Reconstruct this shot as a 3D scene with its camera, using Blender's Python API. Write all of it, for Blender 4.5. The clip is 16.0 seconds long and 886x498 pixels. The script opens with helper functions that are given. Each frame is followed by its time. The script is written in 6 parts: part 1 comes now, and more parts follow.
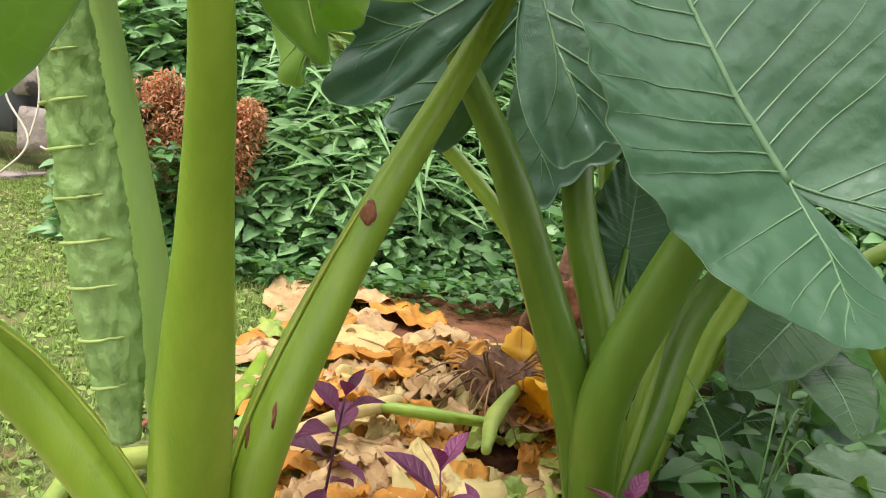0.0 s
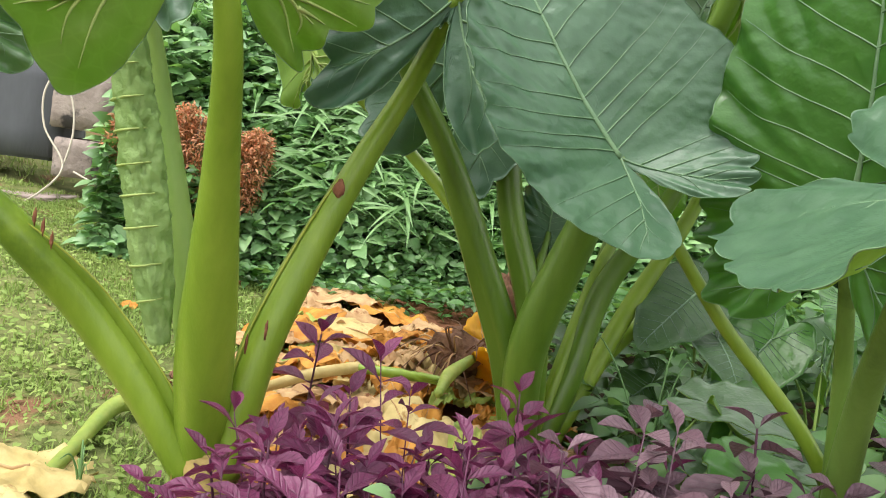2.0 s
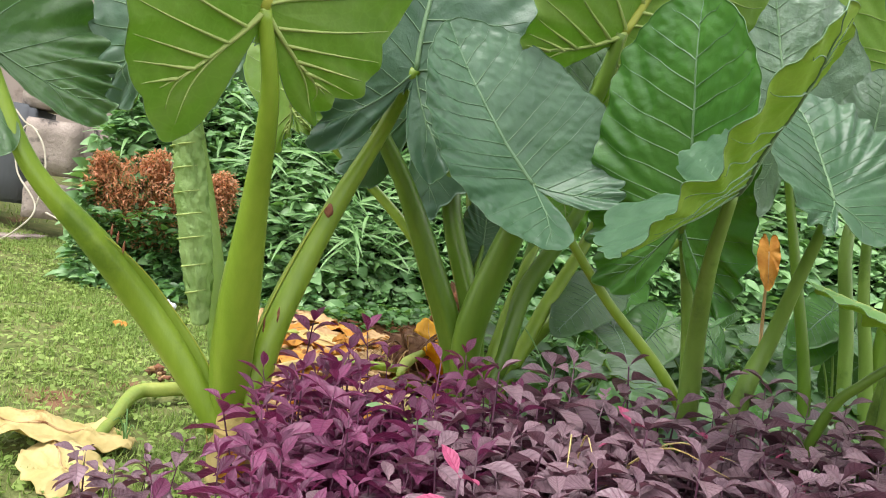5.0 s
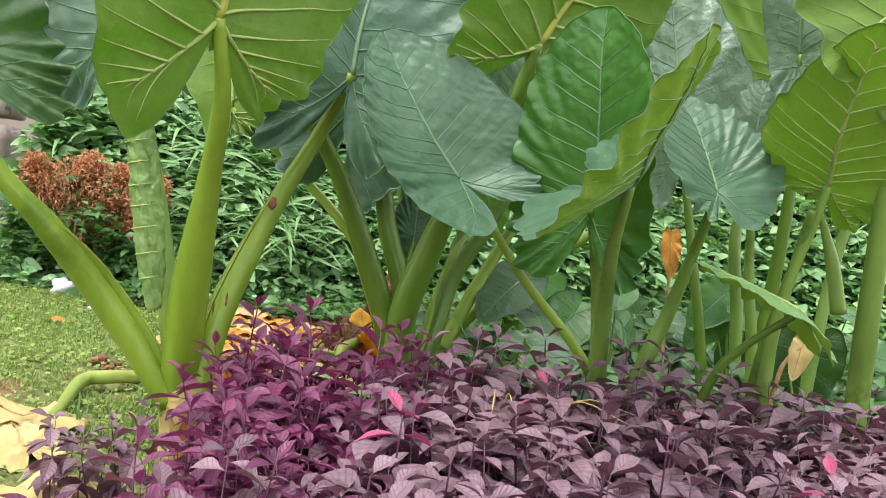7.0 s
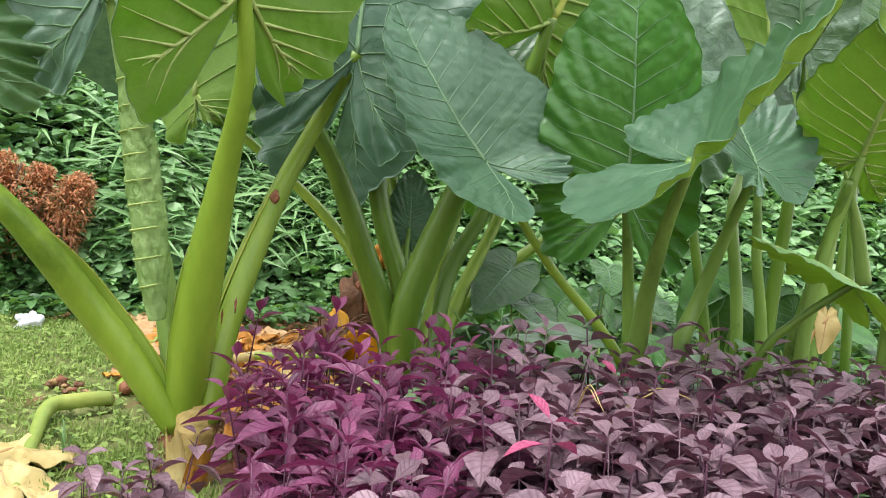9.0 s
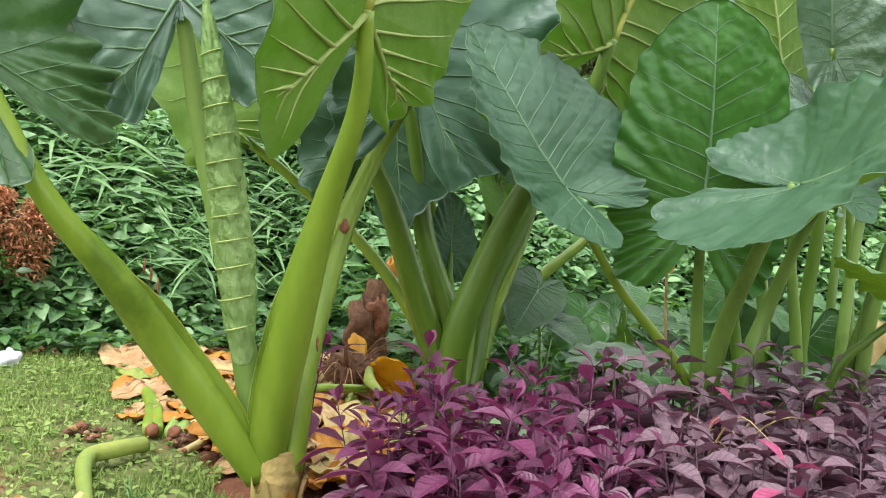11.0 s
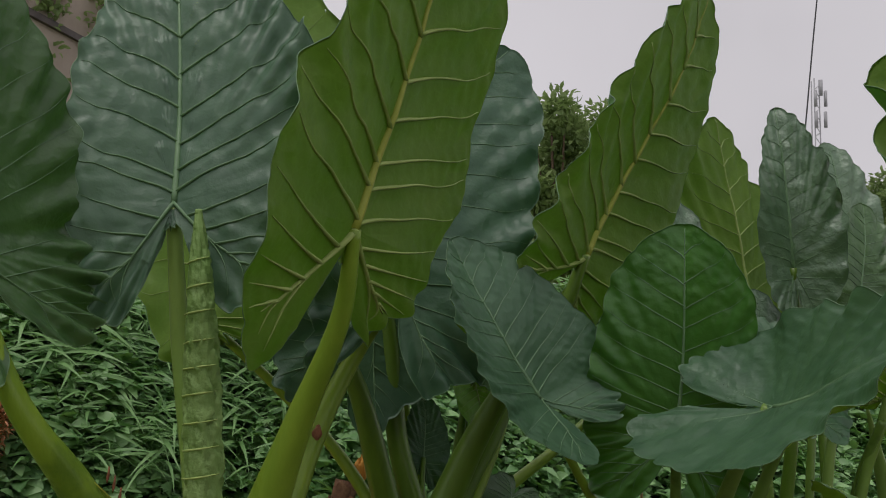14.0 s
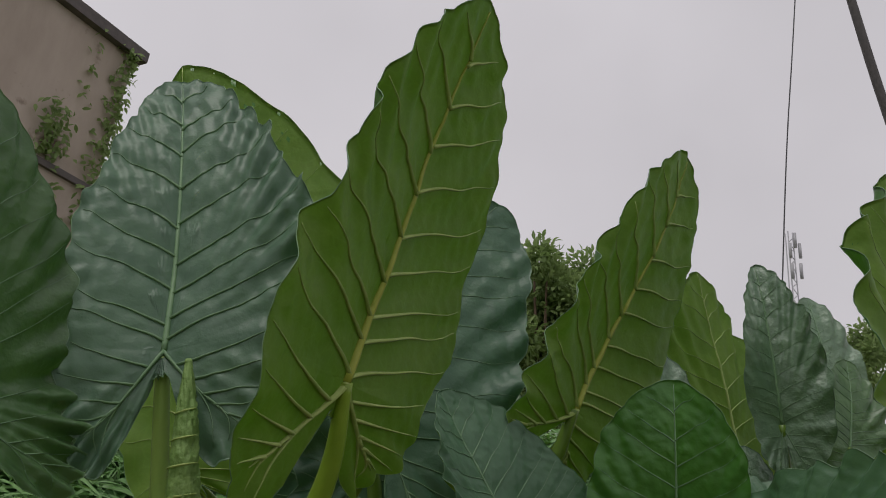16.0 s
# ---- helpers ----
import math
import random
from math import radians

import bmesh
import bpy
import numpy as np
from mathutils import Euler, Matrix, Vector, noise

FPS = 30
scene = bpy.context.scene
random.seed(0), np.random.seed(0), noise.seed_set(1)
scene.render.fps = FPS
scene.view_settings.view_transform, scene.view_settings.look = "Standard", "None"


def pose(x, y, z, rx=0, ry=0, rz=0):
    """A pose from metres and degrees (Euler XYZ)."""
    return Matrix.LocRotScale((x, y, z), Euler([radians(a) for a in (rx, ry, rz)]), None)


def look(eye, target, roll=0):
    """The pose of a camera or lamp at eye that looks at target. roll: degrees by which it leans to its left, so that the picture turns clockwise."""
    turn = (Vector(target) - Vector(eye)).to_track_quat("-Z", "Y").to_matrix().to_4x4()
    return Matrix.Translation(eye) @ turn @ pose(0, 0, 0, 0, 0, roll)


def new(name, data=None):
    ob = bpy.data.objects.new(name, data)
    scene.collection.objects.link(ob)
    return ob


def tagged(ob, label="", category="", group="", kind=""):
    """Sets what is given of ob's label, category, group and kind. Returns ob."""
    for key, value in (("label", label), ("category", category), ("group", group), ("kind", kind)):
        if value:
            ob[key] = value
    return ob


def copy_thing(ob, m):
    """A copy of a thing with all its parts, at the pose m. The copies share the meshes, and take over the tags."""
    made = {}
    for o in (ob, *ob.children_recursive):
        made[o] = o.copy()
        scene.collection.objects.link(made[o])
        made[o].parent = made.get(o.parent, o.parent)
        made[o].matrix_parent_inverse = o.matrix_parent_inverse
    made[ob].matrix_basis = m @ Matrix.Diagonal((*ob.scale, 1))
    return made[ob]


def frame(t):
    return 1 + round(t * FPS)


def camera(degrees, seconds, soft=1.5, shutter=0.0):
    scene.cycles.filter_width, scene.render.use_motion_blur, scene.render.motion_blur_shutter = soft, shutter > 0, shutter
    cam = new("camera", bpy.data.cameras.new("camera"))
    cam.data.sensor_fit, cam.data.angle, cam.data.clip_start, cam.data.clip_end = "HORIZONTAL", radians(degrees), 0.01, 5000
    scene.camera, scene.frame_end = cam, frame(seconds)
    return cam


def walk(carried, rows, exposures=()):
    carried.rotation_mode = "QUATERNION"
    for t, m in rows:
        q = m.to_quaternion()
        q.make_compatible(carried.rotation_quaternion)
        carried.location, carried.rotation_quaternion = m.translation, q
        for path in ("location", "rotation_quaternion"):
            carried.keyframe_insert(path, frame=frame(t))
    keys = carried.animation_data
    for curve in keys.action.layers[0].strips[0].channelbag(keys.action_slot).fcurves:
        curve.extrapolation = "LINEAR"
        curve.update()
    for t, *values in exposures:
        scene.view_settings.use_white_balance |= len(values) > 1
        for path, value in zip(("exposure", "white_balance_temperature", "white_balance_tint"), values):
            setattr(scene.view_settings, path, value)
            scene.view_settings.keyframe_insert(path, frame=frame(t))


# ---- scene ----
cam = camera(57.3, 16.0, 1.0)
METRES, EYE, TILT, LEAN, TURN = 2.8, 0.82, -9.0, -8.0, 0.0
ROWS = [
    (0.0, 0.0, 0.0, 0.0, 0.0, 0.0, -0.0),
    (0.5, 0.0162, -0.0305, -0.0074, -0.12, 0.45, -0.03),
    (1.0, 0.0291, -0.0718, -0.019, 0.22, 1.16, -0.18),
    (1.5, 0.0437, -0.1185, -0.0404, 0.63, 2.28, -0.54),
    (2.0, 0.0495, -0.171, -0.0649, 0.74, 3.36, -0.65),
    (2.5, 0.0459, -0.199, -0.0729, 0.02, 4.43, -0.56),
    (3.0, 0.0326, -0.2349, -0.0846, -1.3, 5.34, -0.03),
    (3.5, 0.0148, -0.2828, -0.0954, -2.76, 5.7, 0.51),
    (4.0, 0.0066, -0.3152, -0.1005, -3.67, 6.01, 0.69),
    (6.5, 0.0267, -0.4925, -0.1556, -5.29, 7.05, 0.71),
    (7.0, -0.0053, -0.4841, -0.1528, -9.43, 6.87, 1.82),
    (7.5, -0.0545, -0.4728, -0.1513, -13.06, 6.91, 3.54),
    (8.0, -0.0906, -0.4655, -0.1514, -15.13, 6.53, 4.51),
    (8.5, -0.1075, -0.4376, -0.1494, -16.12, 6.26, 4.87),
    (9.0, -0.1386, -0.3883, -0.1393, -17.15, 5.88, 5.4),
    (11.5, -0.3168, -0.3041, -0.0841, -25.07, 5.87, 7.5),
    (12.0, -0.3196, -0.3092, -0.0792, -25.42, 7.39, 7.16),
    (12.5, -0.3168, -0.312, -0.0767, -25.72, 9.71, 6.88),
    (13.0, -0.3119, -0.3126, -0.074, -26.02, 12.33, 6.63),
    (13.5, -0.3085, -0.3133, -0.0726, -26.2, 15.12, 6.4),
    (14.0, -0.3073, -0.3138, -0.0696, -26.4, 18.13, 6.18),
    (14.5, -0.3089, -0.3177, -0.0671, -26.74, 21.05, 6.01),
    (15.0, -0.3118, -0.3209, -0.065, -27.2, 23.65, 6.01),
    (15.5, -0.3147, -0.3215, -0.0637, -27.63, 26.06, 6.06),
    (16.0, -0.3185, -0.3194, -0.0633, -27.93, 28.08, 5.74),
]
EXPOSURES = [(0.0, 1.25, 6500, 10), (4.0, 1.25, 6450, 10), (7.5, 1.27, 6300, 10), (9.0, 1.27, 6250, 10), (12.2, 0.92, 6150, 10), (13.0, 0.46, 6300, 10), (14.0, -0.58, 6500, 10), (14.6, -0.76, 6500, 10), (15.3, -0.68, 6500, 10), (16.0, -0.64, 6500, 10)]
walk(cam, [(t, pose(0, 0, EYE, TILT, LEAN, TURN) @ pose(METRES * x, METRES * y, METRES * z, 90 + pitch, roll, yaw)) for t, x, y, z, yaw, pitch, roll in ROWS], EXPOSURES)

# ---- light ----
world = bpy.data.worlds.new("overcast_sky")
scene.world = world
world.use_nodes = True
_n, _l = world.node_tree.nodes, world.node_tree.links
_sky = _n.new("ShaderNodeTexSky")
_sky.sky_type, _sky.sun_disc = "NISHITA", False
_sky.sun_elevation, _sky.sun_rotation = radians(66), radians(240)
_sky.air_density, _sky.dust_density, _sky.ozone_density = 1.0, 4.0, 1.0
_hsv = _n.new("ShaderNodeHueSaturation")
_hsv.inputs["Saturation"].default_value = 0.12
_cl = _n.new("ShaderNodeTexNoise")
_cl.inputs["Scale"].default_value, _cl.inputs["Detail"].default_value = 2.2, 4
_cr = _n.new("ShaderNodeMapRange")
_cr.inputs["From Min"].default_value, _cr.inputs["From Max"].default_value = 0.3, 0.75
_cr.inputs["To Min"].default_value, _cr.inputs["To Max"].default_value = 0.88, 1.04
_mul = _n.new("ShaderNodeMix")
_mul.data_type, _mul.blend_type = "RGBA", "MULTIPLY"
_mul.inputs["Factor"].default_value = 1.0
_even = _n.new("ShaderNodeMix")
_even.data_type = "RGBA"
_even.inputs["Factor"].default_value = 0.8
_even.inputs["B"].default_value = (9.35, 8.95, 9.45, 1)
_l.new(_sky.outputs["Color"], _hsv.inputs["Color"])
_l.new(_hsv.outputs["Color"], _even.inputs["A"])
_l.new(_cl.outputs["Fac"], _cr.inputs["Value"])
_l.new(_even.outputs["Result"], _mul.inputs["A"])
_l.new(_cr.outputs["Result"], _mul.inputs["B"])
_bg = _n["Background"]
_l.new(_mul.outputs["Result"], _bg.inputs["Color"])
_bg.inputs["Strength"].default_value = 0.12

sun = new("sun", bpy.data.lights.new("sun", "SUN"))
sun.data.energy, sun.data.angle, sun.data.color = 1.5, radians(30), (1.0, 0.96, 0.9)
sun.matrix_world = look((0, 0, 9), (3.4, 2.0, 0))


# ---- materials ----
def socket(node, name, value):
    node.inputs[name].default_value = value


def material(name, dark, light, rough=0.5, scale=8.0, translucent=0.0, glow=None, bump=0.15, bump_scale=60.0,
             spec=0.4, island=0.0, stain=None, stain_scale=3.0, stain_cut=0.62, coat=0.0, stretch=(1, 1, 1), crinkle=0.0, crinkle_scale=30.0, net=0.0, veined=0.0):
    """Two-scale noise between two base colours, with fine relief, a share of light let through, and stains."""
    m = bpy.data.materials.new(name)
    m.use_nodes = True
    n, l = m.node_tree.nodes, m.node_tree.links
    b = n["Principled BSDF"]
    out = n["Material Output"]
    tc = n.new("ShaderNodeTexCoord")
    mp = n.new("ShaderNodeMapping")
    mp.inputs["Scale"].default_value = stretch
    l.new(tc.outputs["Object"], mp.inputs["Vector"])
    n1 = n.new("ShaderNodeTexNoise")
    socket(n1, "Scale", scale), socket(n1, "Detail", 5.0), socket(n1, "Roughness", 0.6)
    n2 = n.new("ShaderNodeTexNoise")
    socket(n2, "Scale", bump_scale), socket(n2, "Detail", 3.0)
    for k in (n1, n2):
        l.new(mp.outputs["Vector"], k.inputs["Vector"])
    ramp = n.new("ShaderNodeMapRange")
    socket(ramp, "From Min", 0.3), socket(ramp, "From Max", 0.7)
    l.new(n1.outputs["Fac"], ramp.inputs["Value"])
    fac = ramp.outputs["Result"]
    if island:
        g = n.new("ShaderNodeNewGeometry")
        o = n.new("ShaderNodeObjectInfo")
        add = n.new("ShaderNodeMath")
        add.operation = "ADD"
        l.new(g.outputs["Random Per Island"], add.inputs[0])
        l.new(o.outputs["Random"], add.inputs[1])
        fr = n.new("ShaderNodeMath")
        fr.operation = "FRACT"
        l.new(add.outputs[0], fr.inputs[0])
        mx = n.new("ShaderNodeMix")
        socket(mx, "Factor", island)
        l.new(fac, mx.inputs["A"])
        l.new(fr.outputs[0], mx.inputs["B"])
        fac = mx.outputs["Result"]
    col = n.new("ShaderNodeMix")
    col.data_type = "RGBA"
    col.inputs["A"].default_value, col.inputs["B"].default_value = (*dark, 1), (*light, 1)
    l.new(fac, col.inputs["Factor"])
    c = col.outputs["Result"]
    if stain:
        n3 = n.new("ShaderNodeTexNoise")
        socket(n3, "Scale", stain_scale), socket(n3, "Detail", 6.0), socket(n3, "Roughness", 0.65)
        l.new(tc.outputs["Object"], n3.inputs["Vector"])
        r3 = n.new("ShaderNodeMapRange")
        socket(r3, "From Min", stain_cut), socket(r3, "From Max", stain_cut + 0.08)
        l.new(n3.outputs["Fac"], r3.inputs["Value"])
        c3 = n.new("ShaderNodeMix")
        c3.data_type = "RGBA"
        c3.inputs["B"].default_value = (*stain, 1)
        l.new(r3.outputs["Result"], c3.inputs["Factor"])
        l.new(c, c3.inputs["A"])
        c = c3.outputs["Result"]
    height2 = None
    if net or veined:
        uv = n.new("ShaderNodeUVMap")
    if net:
        cells = n.new("ShaderNodeTexVoronoi")
        cells.feature = "DISTANCE_TO_EDGE"
        socket(cells, "Scale", 34.0)
        l.new(uv.outputs["UV"], cells.inputs["Vector"])
        line = n.new("ShaderNodeMapRange")
        socket(line, "From Min", 0.0), socket(line, "From Max", 0.09), socket(line, "To Min", net), socket(line, "To Max", 0.0)
        l.new(cells.outputs["Distance"], line.inputs["Value"])
        cn = n.new("ShaderNodeMix")
        cn.data_type = "RGBA"
        cn.inputs["B"].default_value = (*[min(1.0, 1.9 * k) for k in light], 1)
        l.new(line.outputs["Result"], cn.inputs["Factor"])
        l.new(c, cn.inputs["A"])
        c = cn.outputs["Result"]
    if veined:
        # midrib and slanting side veins drawn over a leaf whose map runs -1..1 across and 0..1 along
        sep = n.new("ShaderNodeSeparateXYZ")
        l.new(uv.outputs["UV"], sep.inputs[0])

        def sums(op, x, y=None):
            k = n.new("ShaderNodeMath")
            k.operation = op
            for i, q in enumerate((x, y)):
                if q is None:
                    continue
                if isinstance(q, (int, float)):
                    k.inputs[i].default_value = q
                else:
                    l.new(q, k.inputs[i])
            return k.outputs[0]

        across = sums("ABSOLUTE", sep.outputs["X"])
        wave = sums("SINE", sums("MULTIPLY", sums("SUBTRACT", sep.outputs["Y"], sums("MULTIPLY", across, 0.2)), 44.0))
        side = sums("POWER", sums("MULTIPLY", sums("ADD", wave, 1.0), 0.5), 5.0)
        rib = sums("SUBTRACT", 1.0, sums("MINIMUM", sums("MULTIPLY", across, 9.0), 1.0))
        mark = sums("MAXIMUM", sums("MULTIPLY", side, 0.55), rib)
        height2 = mark
        cv = n.new("ShaderNodeMix")
        cv.data_type = "RGBA"
        cv.inputs["B"].default_value = (*[0.75 * k for k in dark], 1)
        l.new(sums("MULTIPLY", mark, veined), cv.inputs["Factor"])
        l.new(c, cv.inputs["A"])
        c = cv.outputs["Result"]
    l.new(c, b.inputs["Base Color"])
    rr = n.new("ShaderNodeMapRange")
    socket(rr, "To Min", max(0.02, rough - 0.08)), socket(rr, "To Max", min(1.0, rough + 0.1))
    l.new(n1.outputs["Fac"], rr.inputs["Value"])
    l.new(rr.outputs["Result"], b.inputs["Roughness"])
    socket(b, "Specular IOR Level", spec)
    socket(b, "Coat Weight", coat)
    if bump:
        bp = n.new("ShaderNodeBump")
        socket(bp, "Strength", bump), socket(bp, "Distance", 0.01)
        l.new(n2.outputs["Fac"], bp.inputs["Height"])
        l.new(bp.outputs["Normal"], b.inputs["Normal"])
        if height2 is not None:
            bv = n.new("ShaderNodeBump")
            bv.invert = True
            socket(bv, "Strength", 0.5), socket(bv, "Distance", 0.004)
            l.new(height2, bv.inputs["Height"])
            l.new(bp.outputs["Normal"], bv.inputs["Normal"])
            l.new(bv.outputs["Normal"], b.inputs["Normal"])
        if crinkle:
            warp = n.new("ShaderNodeTexNoise")
            socket(warp, "Scale", crinkle_scale), socket(warp, "Detail", 1.5), socket(warp, "Distortion", 0.25)
            l.new(mp.outputs["Vector"], warp.inputs["Vector"])
            patch = n.new("ShaderNodeMapRange")
            socket(patch, "From Min", 0.38), socket(patch, "From Max", 0.68)
            l.new(n1.outputs["Fac"], patch.inputs["Value"])
            deep = n.new("ShaderNodeMath")
            deep.operation = "MULTIPLY"
            l.new(warp.outputs["Fac"], deep.inputs[0])
            l.new(patch.outputs["Result"], deep.inputs[1])
            bp2 = n.new("ShaderNodeBump")
            socket(bp2, "Strength", crinkle), socket(bp2, "Distance", 0.012)
            l.new(deep.outputs[0], bp2.inputs["Height"])
            l.new(bp.outputs["Normal"], bp2.inputs["Normal"])
            l.new(bp2.outputs["Normal"], b.inputs["Normal"])
    if translucent:
        tr = n.new("ShaderNodeBsdfTranslucent")
        if glow:
            tr.inputs["Color"].default_value = (*glow, 1)
        else:
            l.new(c, tr.inputs["Color"])
        mix = n.new("ShaderNodeMixShader")
        mix.inputs["Fac"].default_value = translucent
        l.new(b.outputs["BSDF"], mix.inputs[1])
        l.new(tr.outputs["BSDF"], mix.inputs[2])
        l.new(mix.outputs["Shader"], out.inputs["Surface"])
    return m


BLADE_BLUE = material("leaf_upper_bluish", (0.062, 0.13, 0.08), (0.11, 0.2, 0.125), 0.42, 9, 0.2, (0.2, 0.4, 0.06), 0.35, 16, 0.5, crinkle=0.3)
BLADE_TEAL = material("leaf_upper_teal", (0.056, 0.128, 0.07), (0.1, 0.2, 0.11), 0.38, 9, 0.22, (0.2, 0.42, 0.06), 0.4, 16, 0.55, crinkle=0.35)
BLADE_DARK = material("leaf_upper_dark", (0.042, 0.105, 0.062), (0.08, 0.165, 0.095), 0.42, 9, 0.18, (0.16, 0.34, 0.06), 0.4, 16, 0.5, crinkle=0.4)
BLADE_DEEP = material("leaf_upper_deep", (0.06, 0.13, 0.05), (0.11, 0.21, 0.08), 0.33, 9, 0.22, (0.2, 0.42, 0.06), 0.5, 16, 0.6, crinkle=0.6)
BLADE_GREEN = material("leaf_upper_green", (0.042, 0.145, 0.025), (0.09, 0.245, 0.045), 0.32, 7, 0.34, (0.24, 0.52, 0.06), 0.5, 16, 0.6, crinkle=0.45)
BLADE_UNDER = material("leaf_underside", (0.135, 0.235, 0.034), (0.215, 0.33, 0.062), 0.46, 8, 0.48, (0.47, 0.67, 0.1), 0.45, 20, 0.35, crinkle=0.5, net=0.16)
BLADE_LIME = material("leaf_underside_lime", (0.27, 0.4, 0.06), (0.37, 0.52, 0.09), 0.45, 6, 0.5, (0.68, 0.85, 0.14), 0.2, 45, 0.35, crinkle=0.35, net=0.14)
BLADE_PALE = material("leaf_upper_pale", (0.13, 0.26, 0.09), (0.19, 0.34, 0.12), 0.4, 7, 0.3, (0.3, 0.5, 0.08), 0.2, 45, 0.45)
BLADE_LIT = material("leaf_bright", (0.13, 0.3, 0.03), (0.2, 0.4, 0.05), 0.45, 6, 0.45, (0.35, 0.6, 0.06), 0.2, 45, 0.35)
VEIN_PALE = material("leaf_vein_pale", (0.33, 0.44, 0.12), (0.45, 0.55, 0.18), 0.5, 20, 0.15)
VEIN_YELLOW = material("leaf_vein_yellow", (0.33, 0.37, 0.045), (0.42, 0.46, 0.08), 0.45, 20, 0.15)
VEIN_GREEN = material("leaf_vein_green", (0.13, 0.235, 0.12), (0.19, 0.31, 0.16), 0.45, 20)
BLADE_GREY = material("leaf_upper_greyish", (0.12, 0.2, 0.13), (0.2, 0.3, 0.2), 0.34, 9, 0.2, (0.2, 0.4, 0.08), 0.6, 16, 0.7, crinkle=0.8)
SLATE = material("dark_wet_slab", (0.08, 0.088, 0.095), (0.14, 0.15, 0.16), 0.55, 3, bump=0.3, bump_scale=30, spec=0.3, stretch=(1, 1, 0.3))
STALK = material("stalk_yellow_green", (0.15, 0.25, 0.018), (0.225, 0.335, 0.03), 0.36, 4, 0.0, None, 0.1, 70, 0.45, stretch=(3, 3, 0.6), stain=(0.1, 0.18, 0.014), stain_scale=2.2, stain_cut=0.56)
STALK_MID = material("stalk_mid_green", (0.12, 0.215, 0.03), (0.185, 0.3, 0.055), 0.38, 4, 0.0, None, 0.1, 70, 0.45, stretch=(3, 3, 0.6), stain=(0.08, 0.15, 0.02), stain_scale=3, stain_cut=0.55)
# darkened leaf copy: the shade on low young plants is put into the colour
BLADE_PAINTED_SHADE = material("leaf_painted_shade", (0.028, 0.075, 0.024), (0.06, 0.14, 0.042), 0.42, 9, 0.25, (0.2, 0.4, 0.06), 0.5, 16, 0.45, crinkle=0.5)
STALK_DEEP = material("stalk_deep_green", (0.072, 0.145, 0.012), (0.122, 0.22, 0.022), 0.34, 4, 0.0, None, 0.08, 90, 0.5, stretch=(3, 3, 0.6))
STALK_PALE = material("stalk_pale_green", (0.2, 0.33, 0.07), (0.29, 0.42, 0.1), 0.42, 4, 0.0, None, 0.08, 90, 0.4, stretch=(3, 3, 0.6))
ROLLED = material("rolled_leaf_pale", (0.23, 0.38, 0.11), (0.36, 0.52, 0.19), 0.5, 9, 0.2, (0.4, 0.55, 0.1), 0.7, 45, 0.35)
SCAR = material("brown_scar", (0.14, 0.04, 0.02), (0.3, 0.13, 0.06), 0.7, 40, bump=0.5)
DRY_TAN = material("dry_leaf_tan", (0.36, 0.2, 0.08), (0.66, 0.47, 0.24), 0.7, 11, 0.15, None, 0.7, 26, 0.25, stain=(0.2, 0.08, 0.03), stain_scale=7, stain_cut=0.58)
DRY_ORANGE = material("dry_leaf_orange", (0.45, 0.17, 0.02), (0.72, 0.37, 0.07), 0.6, 11, 0.2, None, 0.6, 26, 0.3, stain=(0.22, 0.08, 0.02), stain_scale=7, stain_cut=0.6)
DRY_YELLOW = material("dry_leaf_yellow", (0.5, 0.38, 0.13), (0.73, 0.61, 0.28), 0.6, 9, 0.2, None, 0.6, 26, 0.3, stain=(0.36, 0.2, 0.06), stain_scale=6, stain_cut=0.6)
DRY_GREEN = material("wilting_leaf_green", (0.2, 0.33, 0.06), (0.42, 0.46, 0.1), 0.5, 7, 0.2, None, 0.4, 30, 0.35)
FLOWER_GOLD = material("golden_leaf", (0.7, 0.33, 0.01), (0.85, 0.5, 0.02), 0.5, 6, 0.3, None, 0.4, 30, 0.35, stain=(0.12, 0.06, 0.02), stain_scale=9, stain_cut=0.66)
STOCK = material("rootstock", (0.24, 0.2, 0.05), (0.5, 0.36, 0.13), 0.7, 18, bump=0.5, stain=(0.16, 0.2, 0.04), stain_scale=8, stain_cut=0.6)
ROOT = material("dry_root_brown", (0.1, 0.045, 0.025), (0.24, 0.13, 0.07), 0.85, 30, bump=0.7)
SOIL = material("red_soil", (0.13, 0.055, 0.03), (0.24, 0.11, 0.06), 0.95, 14, bump=0.8, bump_scale=80, spec=0.1)
# near-black soil: shade under the right-hand plants is put into the colour
SHADE_SOIL = material("soil_painted_shade", (0.022, 0.017, 0.01), (0.055, 0.038, 0.022), 0.95, 14, bump=0.8, bump_scale=80, spec=0.1)
LAWN_GROUND = material("lawn_ground", (0.085, 0.12, 0.035), (0.2, 0.21, 0.08), 0.95, 9, bump=0.8, bump_scale=90, spec=0.1, stain=(0.22, 0.12, 0.07), stain_scale=1.9, stain_cut=0.57)
GRASS = material("lawn_grass", (0.11, 0.21, 0.03), (0.4, 0.51, 0.15), 0.6, 1.6, 0.3, None, 0, spec=0.25, island=0.6)
WEED = material("weed_leaf", (0.062, 0.17, 0.058), (0.34, 0.56, 0.24), 0.4, 1.5, 0.25, (0.24, 0.46, 0.08), 0.1, 90, 0.5, island=0.75)
# weed leaf made darker: the shade under the big leaves is in its colour
UNDERGROWTH_SHADE = material("undergrowth_leaf_shade_tone", (0.012, 0.04, 0.012), (0.1, 0.24, 0.06), 0.42, 1.3, 0.25, (0.2, 0.4, 0.06), 0.1, 90, 0.45, island=0.75)
